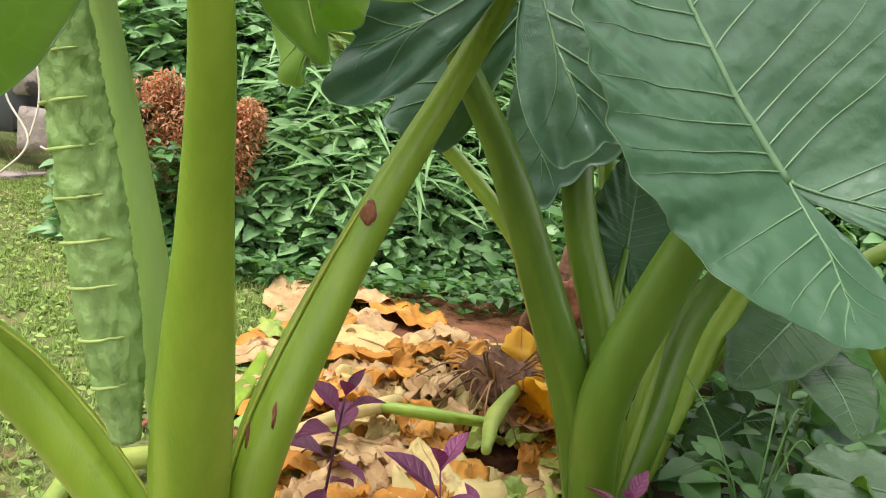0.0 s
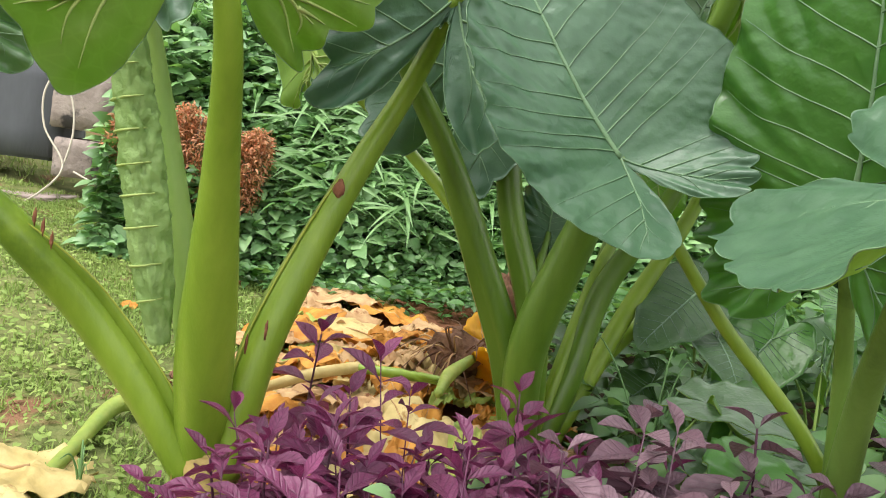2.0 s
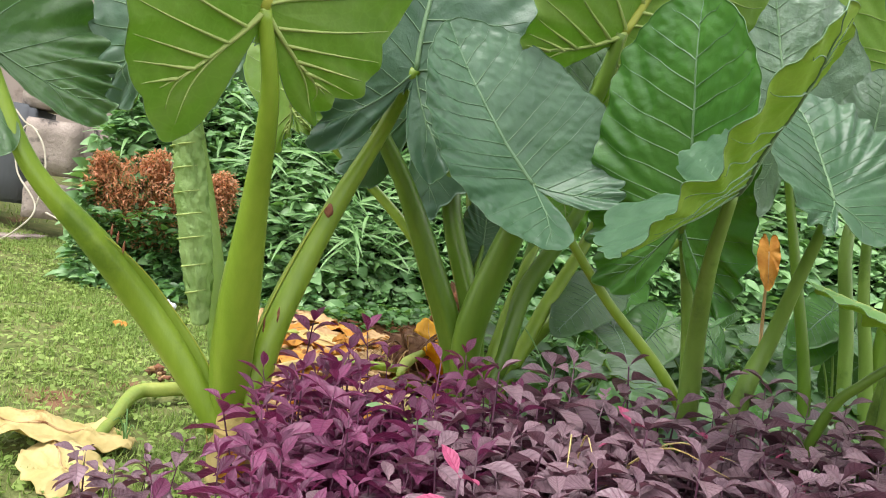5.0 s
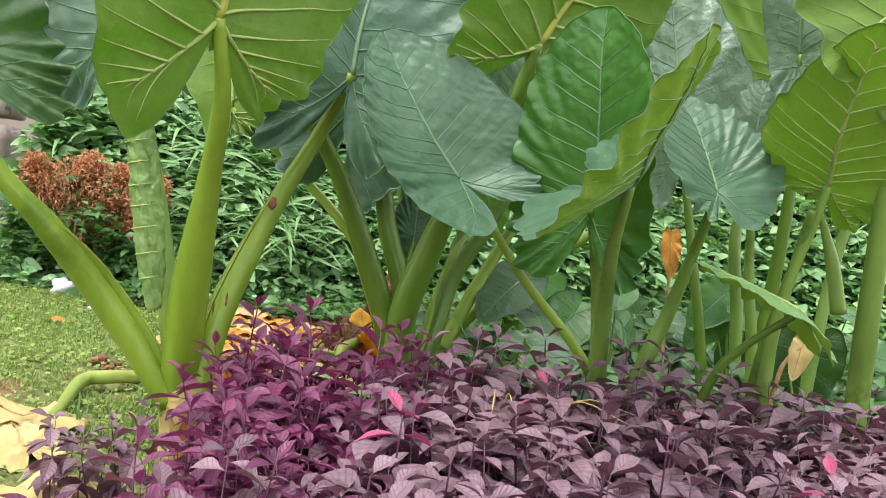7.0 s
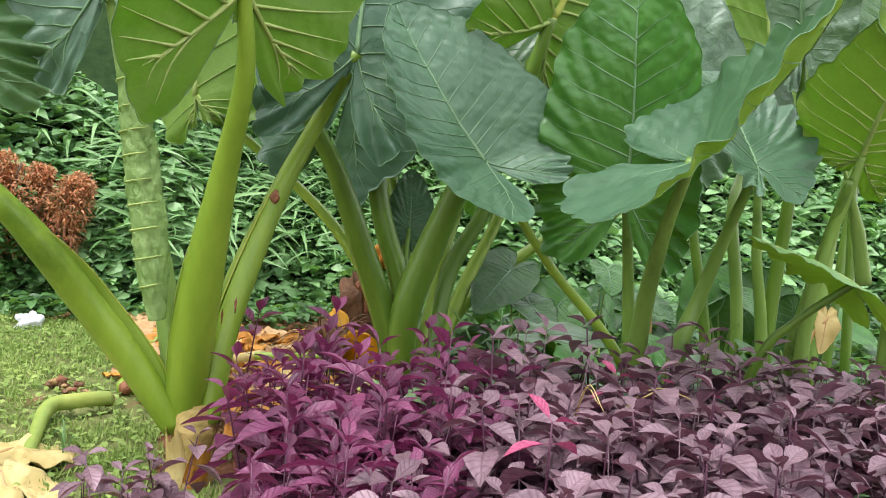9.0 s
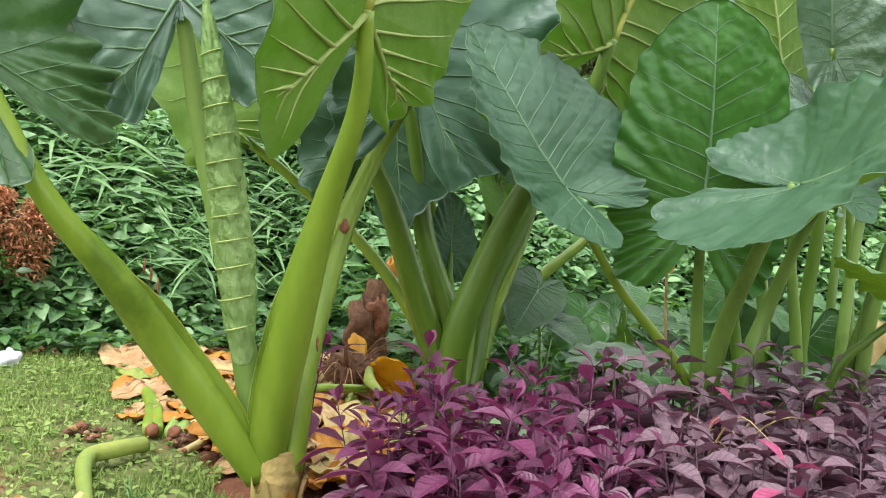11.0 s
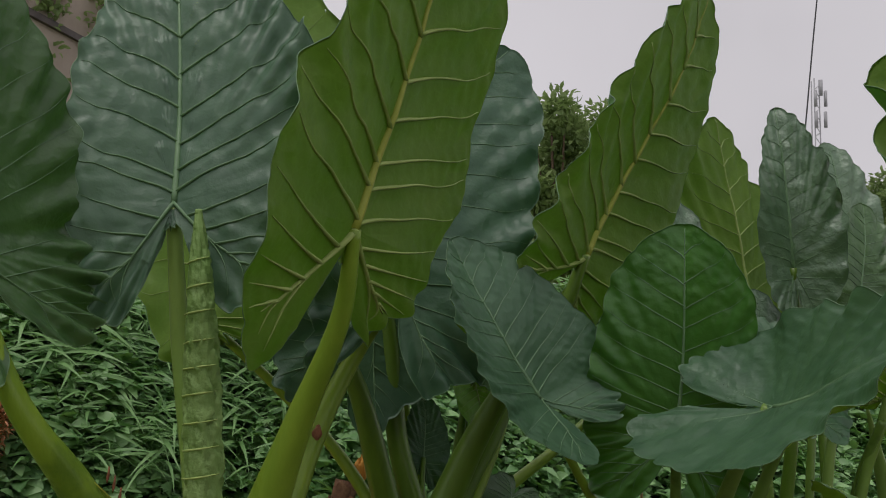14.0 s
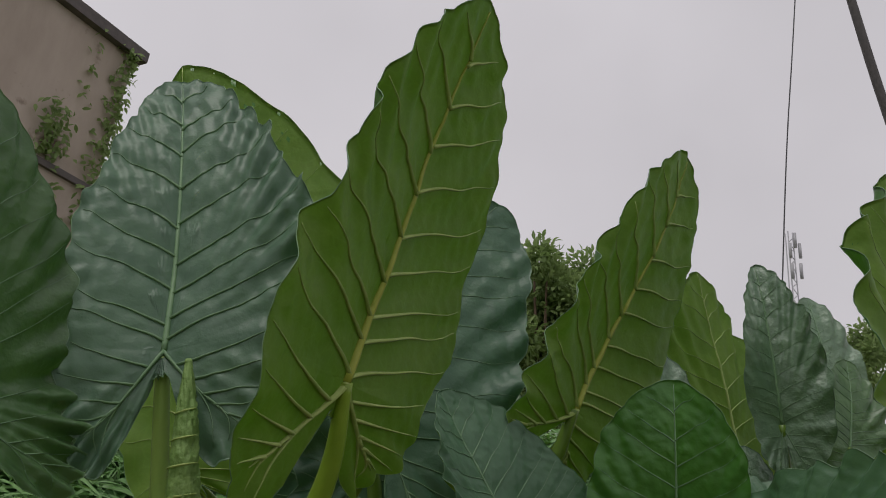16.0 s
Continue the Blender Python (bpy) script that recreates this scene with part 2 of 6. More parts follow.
WEED_GRASS = material("weed_grass", (0.1, 0.24, 0.06), (0.3, 0.5, 0.2), 0.42, 1.2, 0.3, None, 0, spec=0.45, island=0.6)
# bank surface coloured almost black to paint the shade between its leaves
BANK_SHADE = material("bank_shade", (0.012, 0.03, 0.009), (0.03, 0.06, 0.018), 0.95, 12, bump=0.8, spec=0.1)
RED_LEAF = material("copper_shrub_leaf", (0.2, 0.13, 0.035), (0.8, 0.36, 0.19), 0.42, 2.5, 0.4, None, 0.1, 90, 0.45, island=0.85)
PURPLE = material("purple_leaf", (0.045, 0.008, 0.028), (0.24, 0.055, 0.14), 0.38, 9, 0.15, (0.45, 0.05, 0.2), 0.25, 160, 0.5, island=0.6, veined=0.4)
PURPLE_GREY = material("purple_leaf_dull", (0.07, 0.032, 0.047), (0.31, 0.2, 0.235), 0.4, 9, 0.1, (0.35, 0.1, 0.16), 0.25, 160, 0.45, island=0.6, veined=0.4)
MAGENTA = material("magenta_leaf", (0.32, 0.04, 0.11), (0.5, 0.11, 0.22), 0.42, 5, 0.2, None, 0.2, 120, 0.4, veined=0.6)
PURPLE_STEM = material("purple_stem", (0.05, 0.015, 0.03), (0.1, 0.03, 0.06), 0.5, 20)
STONE = material("wall_stone", (0.24, 0.2, 0.17), (0.42, 0.36, 0.31), 0.9, 6, bump=0.7, bump_scale=40, spec=0.2, stain=(0.07, 0.065, 0.06), stain_scale=4, stain_cut=0.55)
SLAB = material("step_slab", (0.34, 0.27, 0.24), (0.46, 0.38, 0.34), 0.85, 8, bump=0.4, spec=0.2)
ROPE = material("pale_hose", (0.45, 0.41, 0.31), (0.58, 0.53, 0.42), 0.5, 20)
PLASTIC = material("white_plastic", (0.75, 0.77, 0.8), (0.85, 0.87, 0.9), 0.35, 10, 0.3, None, 0.3, 40)
PLASTER = material("stained_plaster", (0.34, 0.28, 0.24), (0.46, 0.39, 0.34), 0.92, 1.2, bump=0.3, bump_scale=25, spec=0.15, stain=(0.17, 0.13, 0.1), stain_scale=0.9, stain_cut=0.6, stretch=(1, 1, 0.35))
ROOF_EDGE = material("dark_coping", (0.09, 0.08, 0.08), (0.14, 0.12, 0.12), 0.9, 8)
BARK = material("bark", (0.09, 0.06, 0.04), (0.17, 0.12, 0.08), 0.95, 14, bump=0.8)
STEEL = material("grey_steel", (0.3, 0.3, 0.32), (0.4, 0.4, 0.42), 0.5, 5)
CABLE = material("black_cable", (0.03, 0.03, 0.035), (0.05, 0.05, 0.055), 0.6, 5)
POLE = material("dark_pole", (0.06, 0.055, 0.055), (0.1, 0.09, 0.09), 0.7, 5)
FAR_TREE = material("far_tree_leaf", (0.13, 0.21, 0.06), (0.3, 0.4, 0.15), 0.6, 1.0, 0.5, None, 0, island=0.6)


# ---- tools ----
def mesh_of(name, verts, faces, mats, mat_ids=None, smooth=True, uv=None):
    me = bpy.data.meshes.new(name)
    me.from_pydata([tuple(v) for v in verts], [], [tuple(int(i) for i in f) for f in faces])
    for m in (mats if isinstance(mats, (list, tuple)) else [mats]):
        me.materials.append(m)
    if mat_ids is not None:
        me.polygons.foreach_set("material_index", np.asarray(mat_ids, dtype=np.int32))
    me.polygons.foreach_set("use_smooth", np.full(len(me.polygons), smooth))
    if uv is not None:
        at = np.zeros(len(me.loops), np.int32)
        me.loops.foreach_get("vertex_index", at)
        me.uv_layers.new(name="flat_leaf").data.foreach_set("uv", np.asarray(uv, np.float32)[at].ravel())
    me.update()
    return me


def part(name, me, parent, label=""):
    ob = new(name, me)
    ob.parent = parent
    if label:
        ob["label"] = label
    return ob


def thing(name, at=(0, 0, 0), label="", category="", group="", kind=""):
    ob = new(name)
    ob.location = at
    ob.empty_display_size = 0.05
    return tagged(ob, label, category, group, kind)


def smooth_path(points, steps=8):
    """A Catmull-Rom line through the points, with parameter 0..1."""
    p = np.array(points, float)
    e = np.vstack([2 * p[0] - p[1], p, 2 * p[-1] - p[-2]])
    out = []
    for i in range(len(p) - 1):
        a, b, c, d = e[i:i + 4]
        for s in np.linspace(0, 1, steps, endpoint=False):
            out.append(0.5 * (2 * b + (c - a) * s + (2 * a - 5 * b + 4 * c - d) * s ** 2 + (3 * b - a - 3 * c + d) * s ** 3))
    out.append(p[-1])
    return np.array(out)


def frames_along(line, hint):
    t = np.gradient(line, axis=0)
    t /= np.linalg.norm(t, axis=1)[:, None] + 1e-9
    h = np.array(hint, float)
    x = h - t * (t @ h)[:, None]
    x /= np.linalg.norm(x, axis=1)[:, None] + 1e-9
    return t, x, np.cross(t, x)


def tube(line, radii, sides=10, hint=(0, -1, 0), shape=None):
    """Vertices and faces of a closed tube along a line; shape(i, angle) scales the radius."""
    line = np.asarray(line, float)
    t, x, y = frames_along(line, hint)
    n = len(line)
    r = np.interp(np.linspace(0, 1, n), np.linspace(0, 1, len(radii)), radii)
    a = np.linspace(0, 2 * np.pi, sides, endpoint=False)
    v = []
    for i in range(n):
        s = np.ones(sides) if shape is None else shape(i / (n - 1), a)
        v.append(line[i] + r[i] * s[:, None] * (np.cos(a)[:, None] * x[i] + np.sin(a)[:, None] * y[i]))
    v = np.vstack(v)
    f = []
    for i in range(n - 1):
        for k in range(sides):
            k2 = (k + 1) % sides
            f.append((i * sides + k, i * sides + k2, (i + 1) * sides + k2, (i + 1) * sides + k))
    f.append(tuple(range(sides - 1, -1, -1)))
    f.append(tuple((n - 1) * sides + k for k in range(sides)))
    return v, f


def unit(v):
    v = np.array(v, float)
    return v / np.linalg.norm(v)


def wing(plant, points, u0, u1, angle, width, mat, radii, rim, hint=(0, -1, 0), lean=0.0):
    """The free edge of a leaf sheath: a thin flap along a stalk that ends in a rounded shoulder, with a paler rim."""
    line = smooth_path(points, 9)
    t, x, y = frames_along(line, hint)
    n = len(line)
    ids = np.arange(int(u0 * (n - 1)), int(u1 * (n - 1)) + 1)
    r = np.interp(np.linspace(0, 1, n), np.linspace(0, 1, len(radii)), radii)
    v, edge = [], []
    for k, i in enumerate(ids):
        q = k / (len(ids) - 1)
        out = np.cos(angle) * x[i] + np.sin(angle) * y[i]
        side = -np.sin(angle + lean) * x[i] + np.cos(angle + lean) * y[i]
        w = width * min(1.0, q * 4 + 0.3) * (1 - q ** 7) * (1 + 0.05 * np.sin(9 * q))
        base = line[i] + out * r[i] * 0.8
        for o, s_ in ((0, 0.0025), (0.55, 0.002), (1, 0.0012)):
            p = base + out * w * o + side * lean * w * o
            v += [p + side * s_, p - side * s_]
        edge.append(base + out * w + side * lean * w)
    f = []
    for k in range(len(ids) - 1):
        a, b_ = k * 6, (k + 1) * 6
        f += [(a, a + 2, b_ + 2, b_), (a + 2, a + 4, b_ + 4, b_ + 2), (a + 4, a + 5, b_ + 5, b_ + 4), (a + 5, a + 3, b_ + 3, b_ + 5), (a + 3, a + 1, b_ + 1, b_ + 3)]
    o = np.array(plant.location)
    flap = part("sheath_wing", mesh_of("sheath_wing", np.array(v) - o, f, mat), plant)
    ev, ef = tube(np.array(edge) - o, [0.0022], 5, hint)
    part("wing_rim", mesh_of("wing_rim", ev, ef, rim), flap)


# ---- elephant ear leaves ----
OUT_ANGLES = np.radians([0, 4, 10, 18, 28, 40, 55, 72, 90, 108, 122, 135, 146, 155, 162, 168, 173, 177, 180])
OUT_RADII = np.array([1.0, 0.985, 0.93, 0.85, 0.76, 0.68, 0.615, 0.575, 0.555, 0.555, 0.57, 0.585, 0.58, 0.555, 0.505, 0.415, 0.29, 0.15, 0.06])
OUT_DENSE = np.linspace(0, np.pi, 361)
_r = np.interp(OUT_DENSE, OUT_ANGLES, OUT_RADII)
OUT_SMOOTH = np.convolve(np.concatenate([_r[8:0:-1], _r, _r[-2:-10:-1]]), np.hanning(19)[1:-1] / np.hanning(19).sum(), "valid")

OUT_RUN = np.cumsum(np.abs(np.gradient(np.cos(OUT_DENSE) * OUT_SMOOTH)) + np.abs(np.gradient(np.sin(OUT_DENSE) * OUT_SMOOTH)))


class Leaf:
    """A sagittate blade: a polar sheet round the place where the stalk joins, bent, waved and quilted along its veins."""

    def __init__(self, join_at, tip, normal, width=1.0, bend=0.2, fold=0.15, wave=0.02, lobe=1.0, droop=0.3, seed=1, waves=9, curl=(0, 0), skew=0.0, spread=0.0, sinus=0.0, asym=0.0, relief=1.0, sway=0.0, full=0.0):
        self.o = np.array(join_at, float)
        d = np.array(tip, float) - self.o
        self.L = np.linalg.norm(d)
        self.y = d / self.L
        n = np.array(normal, float)
        self.z = unit(n - self.y * (n @ self.y))
        self.x = np.cross(self.y, self.z)
        self.wl, self.wr = width if isinstance(width, tuple) else (width, width)
        self.skew, self.spread, self.sinus, self.asym, self.sway, self.full = skew, spread, sinus, asym, sway, full
        self.bend, self.fold, self.wave, self.lobe, self.droop = bend, fold, wave, lobe, droop
        self.rng = np.random.default_rng(seed)
        self.relief = relief
        self.ph = self.rng.uniform(0, 6.28, 12)
        self.waves = waves
        self.crumple = [(k * math.cos(g), k * math.sin(g), self.rng.uniform(0, 6.28)) for k, g in zip(self.rng.uniform(40, 150, 14), self.rng.uniform(0, 3.14, 14))]
        self.curl = curl
        self.back = 1 / (1 + sinus)
        self.lines = self.vein_lines()
        self.bed = np.vstack([q for q, w in self.lines])
        self.bedw = np.concatenate([np.full(len(q), w) for q, w in self.lines])

    def edge(self, a):
        """Outline radius at the signed angle a from the tip (1 = length)."""
        b = np.abs(a)
        b = np.minimum(b * (1 + self.sinus * np.clip((b - 1.7) / 1.2, 0, 1)), np.pi)
        r = np.interp(b, OUT_DENSE, OUT_SMOOTH)
        back = np.clip((b - 1.2) / 1.1, 0, 1)
        r = r * (1 + (self.lobe + np.sign(a) * self.asym - 1) * back)
        return r * (1 + self.full * np.exp(-((b - 0.5) / 0.33) ** 2))

    def flat(self, a, s):
        r = self.edge(a) * s
        q = np.stack([np.sin(a) * r * self.side(a), np.cos(a) * r], -1)
        b = np.abs(a)
        # rounded scallops, evenly spaced along the margin, pushed out across it
        phase = 40 * np.interp(b, OUT_DENSE, OUT_RUN) + np.where(a < 0, self.ph[0], self.ph[6]) + 1.5 * np.sin(3 * a + self.ph[7])
        out = 0.019 * (np.abs(np.sin(0.5 * phase)) - 0.64) * (0.75 + 0.5 * np.sin(2.3 * a + self.ph[8])) + 0.008 * np.sin(0.37 * phase + self.ph[1])
        out = out * s ** 2 * np.clip(b * 4, 0, 1) * np.clip((np.pi - b) * 3, 0, 1) * min(1.0, self.wave / 0.012)
        way = np.stack([np.sign(a) * (0.35 + 0.65 * np.abs(np.cos(0.8 * (b - 1.4)))), np.where(b < 1.4, 0.15, -1.0 * np.clip((b - 1.4) / 1.2, 0, 1))], -1)
        return q + out[..., None] * way

    def side(self, x):
        return np.where(x < 0, self.wl, self.wr)

    def vein_lines(self):
        lines = []
        ys = np.linspace(0, 0.985, 40)
        lines.append((np.stack([0 * ys, ys], -1), 1.0))
        for side in (-1, 1):
            for k, d in enumerate((0.015, 0.085, 0.165, 0.26, 0.365, 0.48, 0.6, 0.72, 0.84)):
                d += self.rng.uniform(-0.018, 0.018)
                fan = self.flat(side * np.radians(np.linspace(1.5, 100, 198)), 0.965)
                e = fan[np.argmin(np.abs(fan[:, 1] - d - (0.36 + 0.5 * d) * np.abs(fan[:, 0])))]
                p0 = np.array([0, max(d, 0.0)])
                t = np.linspace(0, 1, 22)[:, None]
                # leaves the midrib at a steep angle, levels out, then turns up again along the margin
                c1 = p0 + (e - p0) * np.array([0.3, 0.15]) + np.array([0, 0.035 + self.rng.uniform(-0.012, 0.012)])
                c2 = p0 + (e - p0) * np.array([0.72, 0.58])
                q = (1 - t) ** 3 * p0 + 3 * t * (1 - t) ** 2 * c1 + 3 * t * t * (1 - t) * c2 + t ** 3 * e
                q[:, 1] += 0.006 * np.sin(t[:, 0] * self.rng.uniform(7, 13) + self.rng.uniform(0, 6)) * t[:, 0]
                lines.append((q, 0.55))
            costa_end = self.flat(np.array(side * radians(146) * self.back), 0.88)
            t = np.linspace(0, 1, 22)[:, None]
            mid = costa_end * np.array([0.44, 0.58])
            costa = 2 * t * (1 - t) * mid + t ** 2 * costa_end
            lines.append((costa, 0.95))
            for at_i, ang in ((4, 101), (8, 113), (12, 124), (15, 133), (18, 141)):
                e = self.flat(np.array(side * radians(ang) * self.back), 0.96)
                p0 = costa[at_i]
                m = p0 + (e - p0) * np.array([0.5, 0.35])
                t2 = np.linspace(0, 1, 14)[:, None]
                lines.append(((1 - t2) ** 2 * p0 + 2 * t2 * (1 - t2) * m + t2 ** 2 * e, 0.5))
            for at_i, ang in ((8, 163), (13, 155)):
                e = self.flat(np.array(side * radians(ang) * self.back), 0.88)
                p0 = costa[at_i]
                t2 = np.linspace(0, 1, 10)[:, None]
                lines.append((p0 + (e - p0) * t2 + np.array([side * 0.02, 0]) * np.sin(3.14 * t2), 0.4))
        return lines

    def shape(self, q):
        """Height of the blade over its plane, without the veins' quilting, and the share of the way to the margin."""
        x, y = q[:, 0], q[:, 1]
        w = self.side(x)
        a = np.arctan2(x / w, y)
        s = np.clip(np.hypot(x / w, y) / np.maximum(self.edge(a), 1e-3), 0, 1)
        low = np.clip(-y, 0, 1)
        h = self.fold * np.abs(x)
        h = h + self.bend * (np.clip(y, 0, 1) - np.clip(y, 0, 1) ** 2) * 1.6
        h = h - self.droop * (np.sqrt(low ** 2 + 0.0025) - 0.05) - self.droop * 0.4 * np.abs(x) ** 2 / np.maximum(w, 0.3)
        if self.curl[0]:
            h = h + self.curl[0] * np.clip(x, 0, 1) ** 2
        if self.curl[1]:
            h = h + self.curl[1] * np.clip(-x, 0, 1) ** 2
        return h, a, s

    def place(self, q, h):
        x, y = q[:, 0], q[:, 1]
        x = x * (1 + 3 * self.spread * np.clip(-y, 0, 1)) + self.skew * np.clip(-y, 0, 1) + self.sway * 4 * np.clip(y, 0, 1) * (1 - np.clip(y, 0, 1))
        return self.o + self.L * (x[:, None] * self.x + y[:, None] * self.y + h[:, None] * self.z)

    def lift(self, q):
        """Places in space of points q of the flat leaf (in leaf lengths)."""
        x, y = q[:, 0], q[:, 1]
        h, a, s = self.shape(q)
        swell = 0.75 + 0.6 * np.sin(1.7 * a + self.ph[8])
        b = np.abs(a)
        room = np.clip(np.sin(b) * self.edge(a) * self.side(x) / 0.3, 0.12, 1) + np.clip((b - 1.6) * 3, 0, 1) * 0.3
        run = self.waves * np.interp(b, OUT_DENSE, OUT_RUN) + 1.2 * np.sin(2 * a + self.ph[9])
        ripple = np.sin(1.5 * run + np.where(a < 0, self.ph[2], self.ph[11])) + 0.6 * np.sin(0.62 * run + np.where(a < 0, self.ph[3], self.ph[10]))
        h = h + 1.7 * self.wave * s ** 3.4 * swell * ripple * np.clip(room, 0, 1)
        h = h + 0.012 * np.sin(9 * x + self.ph[4]) * np.sin(7.5 * y + self.ph[5]) + 0.003 * np.sin(27 * x + 8 * y + self.ph[9]) * np.sin(23 * y + self.ph[10])
        for kx, ky, p in self.crumple:
            h = h + 0.0007 * self.relief * (0.15 + s ** 3) * np.sin(kx * x + ky * y + p + 1.5 * np.sin(9 * x + p))
        for i in range(0, len(q), 4000):
            d2 = ((q[i:i + 4000, None, :] - self.bed[None]) ** 2).sum(-1)
            j = d2.argmin(1)
            dd = np.sqrt(d2[np.arange(len(j)), j])
            far = np.hypot(q[i:i + 4000, 0], q[i:i + 4000, 1])
            h[i:i + 4000] += 0.0105 * self.relief * self.bedw[j] * (1 - np.exp(-(dd / 0.03) ** 1.7)) * (1 - 0.35 * s[i:i + 4000]) * (0.3 + 0.7 * np.clip(far / 0.4, 0, 1))
        return self.place(q, h)

    def build(self, plant, upper, under, vein, rib, label, around=230, rings=36, veins=True, bold=0.52):
        a = np.linspace(-np.pi, np.pi, around + 1)
        a = np.sign(a) * np.pi * (np.abs(a) / np.pi) ** 1.12
        s = np.linspace(0, 1, rings + 1)[1:] ** 0.85
        q = np.vstack([[[0, 0]]] + [self.flat(a, k) for k in s])
        top = self.lift(q)
        n = around + 1
        f = [(0, 1 + k + 1, 1 + k) for k in range(around)]
        for i in range(rings - 1):
            b0, b1 = 1 + i * n, 1 + (i + 1) * n
            for k in range(around):
                f.append((b0 + k, b0 + k + 1, b1 + k + 1, b1 + k))
        m = len(top)
        low = top - self.z * 0.0022
        v = np.vstack([top, low])
        faces = [tuple(reversed(g)) for g in f] + [tuple(i + m for i in g) for g in f]
        ids = [0] * len(f) + [1] * len(f)
        b1 = 1 + (rings - 1) * n
        for k in range(around):
            faces.append((b1 + k, b1 + k + 1, b1 + k + 1 + m, b1 + k + m))
            ids.append(1)
        blade = part("leaf_blade", mesh_of("leaf_blade", v - np.array(plant.location), faces, [upper, under], ids, uv=np.vstack([q, q])), plant, label)
        for i, (line, w) in enumerate(self.lines if veins else self.lines[:1]):
            p = self.lift(np.asarray(line, float)) + self.z * (0.0006 if self.z[1] < 0 else -0.0026)
            r0 = ((0.0085 if bold > 1 else 0.006) if i == 0 else bold * (0.0030 * w + 0.0008)) * (self.L / 0.6) ** 0.55
            radii = [r0 * 1.1, r0 * 0.72, r0 * 0.45, r0 * 0.18]
            pv, pf = tube(p - np.array(plant.location), radii, 8, tuple(self.z), None if i == 0 else lambda u, an: 1 + 1.3 * np.cos(an) ** 2)
            name = "side_vein" if i else "midrib"
            part(name, mesh_of(name, pv, pf, vein if i else rib), blade)
        if veins:
            brim = top[1 + (rings - 1) * n:1 + rings * n] - self.z * 0.0011 - np.array(plant.location)
            pv, pf = tube(brim, [0.001 * (self.L / 0.6) ** 0.4], 5, tuple(self.z))
            part("leaf_margin", mesh_of("leaf_margin", pv, pf, VEIN_GREEN), blade)
        return blade


def stalk(plant, points, radii, mat, name="leaf_stalk", sheath=0.0, groove=-1.2, label="", hint=(0, -1, 0), sides=20, winged=0.3):
    """A tapering leaf stalk; its lower share 'sheath' is channelled and has two raised edges."""
    foot = float(ground_z(np.float64(points[0][0]), np.float64(points[0][1])))
    if name == "leaf_stalk" and foot + 0.04 < points[0][2] < foot + 0.9 and points[0][0] > 0.0:
        on = 0.5 * (points[0][2] - foot) / max(0.1, points[1][2] - points[0][2])
        points = [(points[0][0] - on * (points[1][0] - points[0][0]), points[0][1] - on * (points[1][1] - points[0][1]), foot - 0.03)] + list(points)
        radii = [radii[0]] + list(radii)
    line = smooth_path(points, 9)

    def shape(u, a):
        if sheath <= 0:
            return 1 + 0.03 * np.cos(2 * a)
        k = np.clip((sheath - u) / max(0.16, sheath * 0.3), 0, 1)
        off = np.angle(np.exp(1j * (a - groove)))
        rim = np.exp(-((np.abs(off) - 0.42) / 0.16) ** 2)
        dip = np.exp(-(off / 0.34) ** 2)
        return 1 + k * (winged * 0.55 * rim - 0.24 * dip) + 0.02 * np.cos(3 * a)

    v, f = tube(line - np.array(plant.location), radii, sides, hint, shape)
    return part(name, mesh_of(name, v, f, mat), plant, label)


# ---- ground ----
def ground_z(x, y):
    """Height of the ground: level round the plants, rising gently towards the bank and the old wall."""
    rise = 0.12 * np.clip(-x - 1.2, 0, 6) * np.clip((y - 2.5) / 2.5, 0, 1.6)
    return rise + 0.012 * np.sin(2.1 * x + 0.4) * np.sin(1.7 * y) - 0.18 + 0.06 * np.clip(y - 1.0, 0, 3.2)


def bulk(name, template, faces, pos, x_ax, y_ax, z_ax, size, mats, kind_label, category, parent=None):
    """One mesh of many small pieces, each a turned and scaled copy of a template."""
    n, k = len(pos), len(template)
    s = size if size.ndim == 2 else np.repeat(size[:, None], 3, 1)
    v = (pos[:, None, :] + template[None, :, 0:1] * s[:, None, 0:1] * x_ax[:, None, :]
         + template[None, :, 1:2] * s[:, None, 1:2] * y_ax[:, None, :] + template[None, :, 2:3] * s[:, None, 2:3] * z_ax[:, None, :]).reshape(-1, 3)
    f = (np.asarray(faces)[None] + (np.arange(n) * k)[:, None, None]).reshape(-1, len(faces[0]))
    me = bpy.data.meshes.new(name)
    me.vertices.add(len(v))
    me.vertices.foreach_set("co", v.ravel())
    me.loops.add(f.size)
    me.loops.foreach_set("vertex_index", f.ravel().astype(np.int32))
    me.polygons.add(len(f))
    me.polygons.foreach_set("loop_start", (np.arange(len(f)) * f.shape[1]).astype(np.int32))
    me.polygons.foreach_set("use_smooth", np.ones(len(f), bool))
    me.materials.append(mats)
    me.update(calc_edges=True)
    ob = new(name, me)
    if parent is not None:
        ob.parent = parent
    return tagged(ob, kind_label, category, "", "stuff")


def axes(direction, normal):
    y = direction / (np.linalg.norm(direction, axis=1)[:, None] + 1e-9)
    z = normal - y * (y * normal).sum(1)[:, None]
    z /= np.linalg.norm(z, axis=1)[:, None] + 1e-9
    return np.cross(y, z), y, z


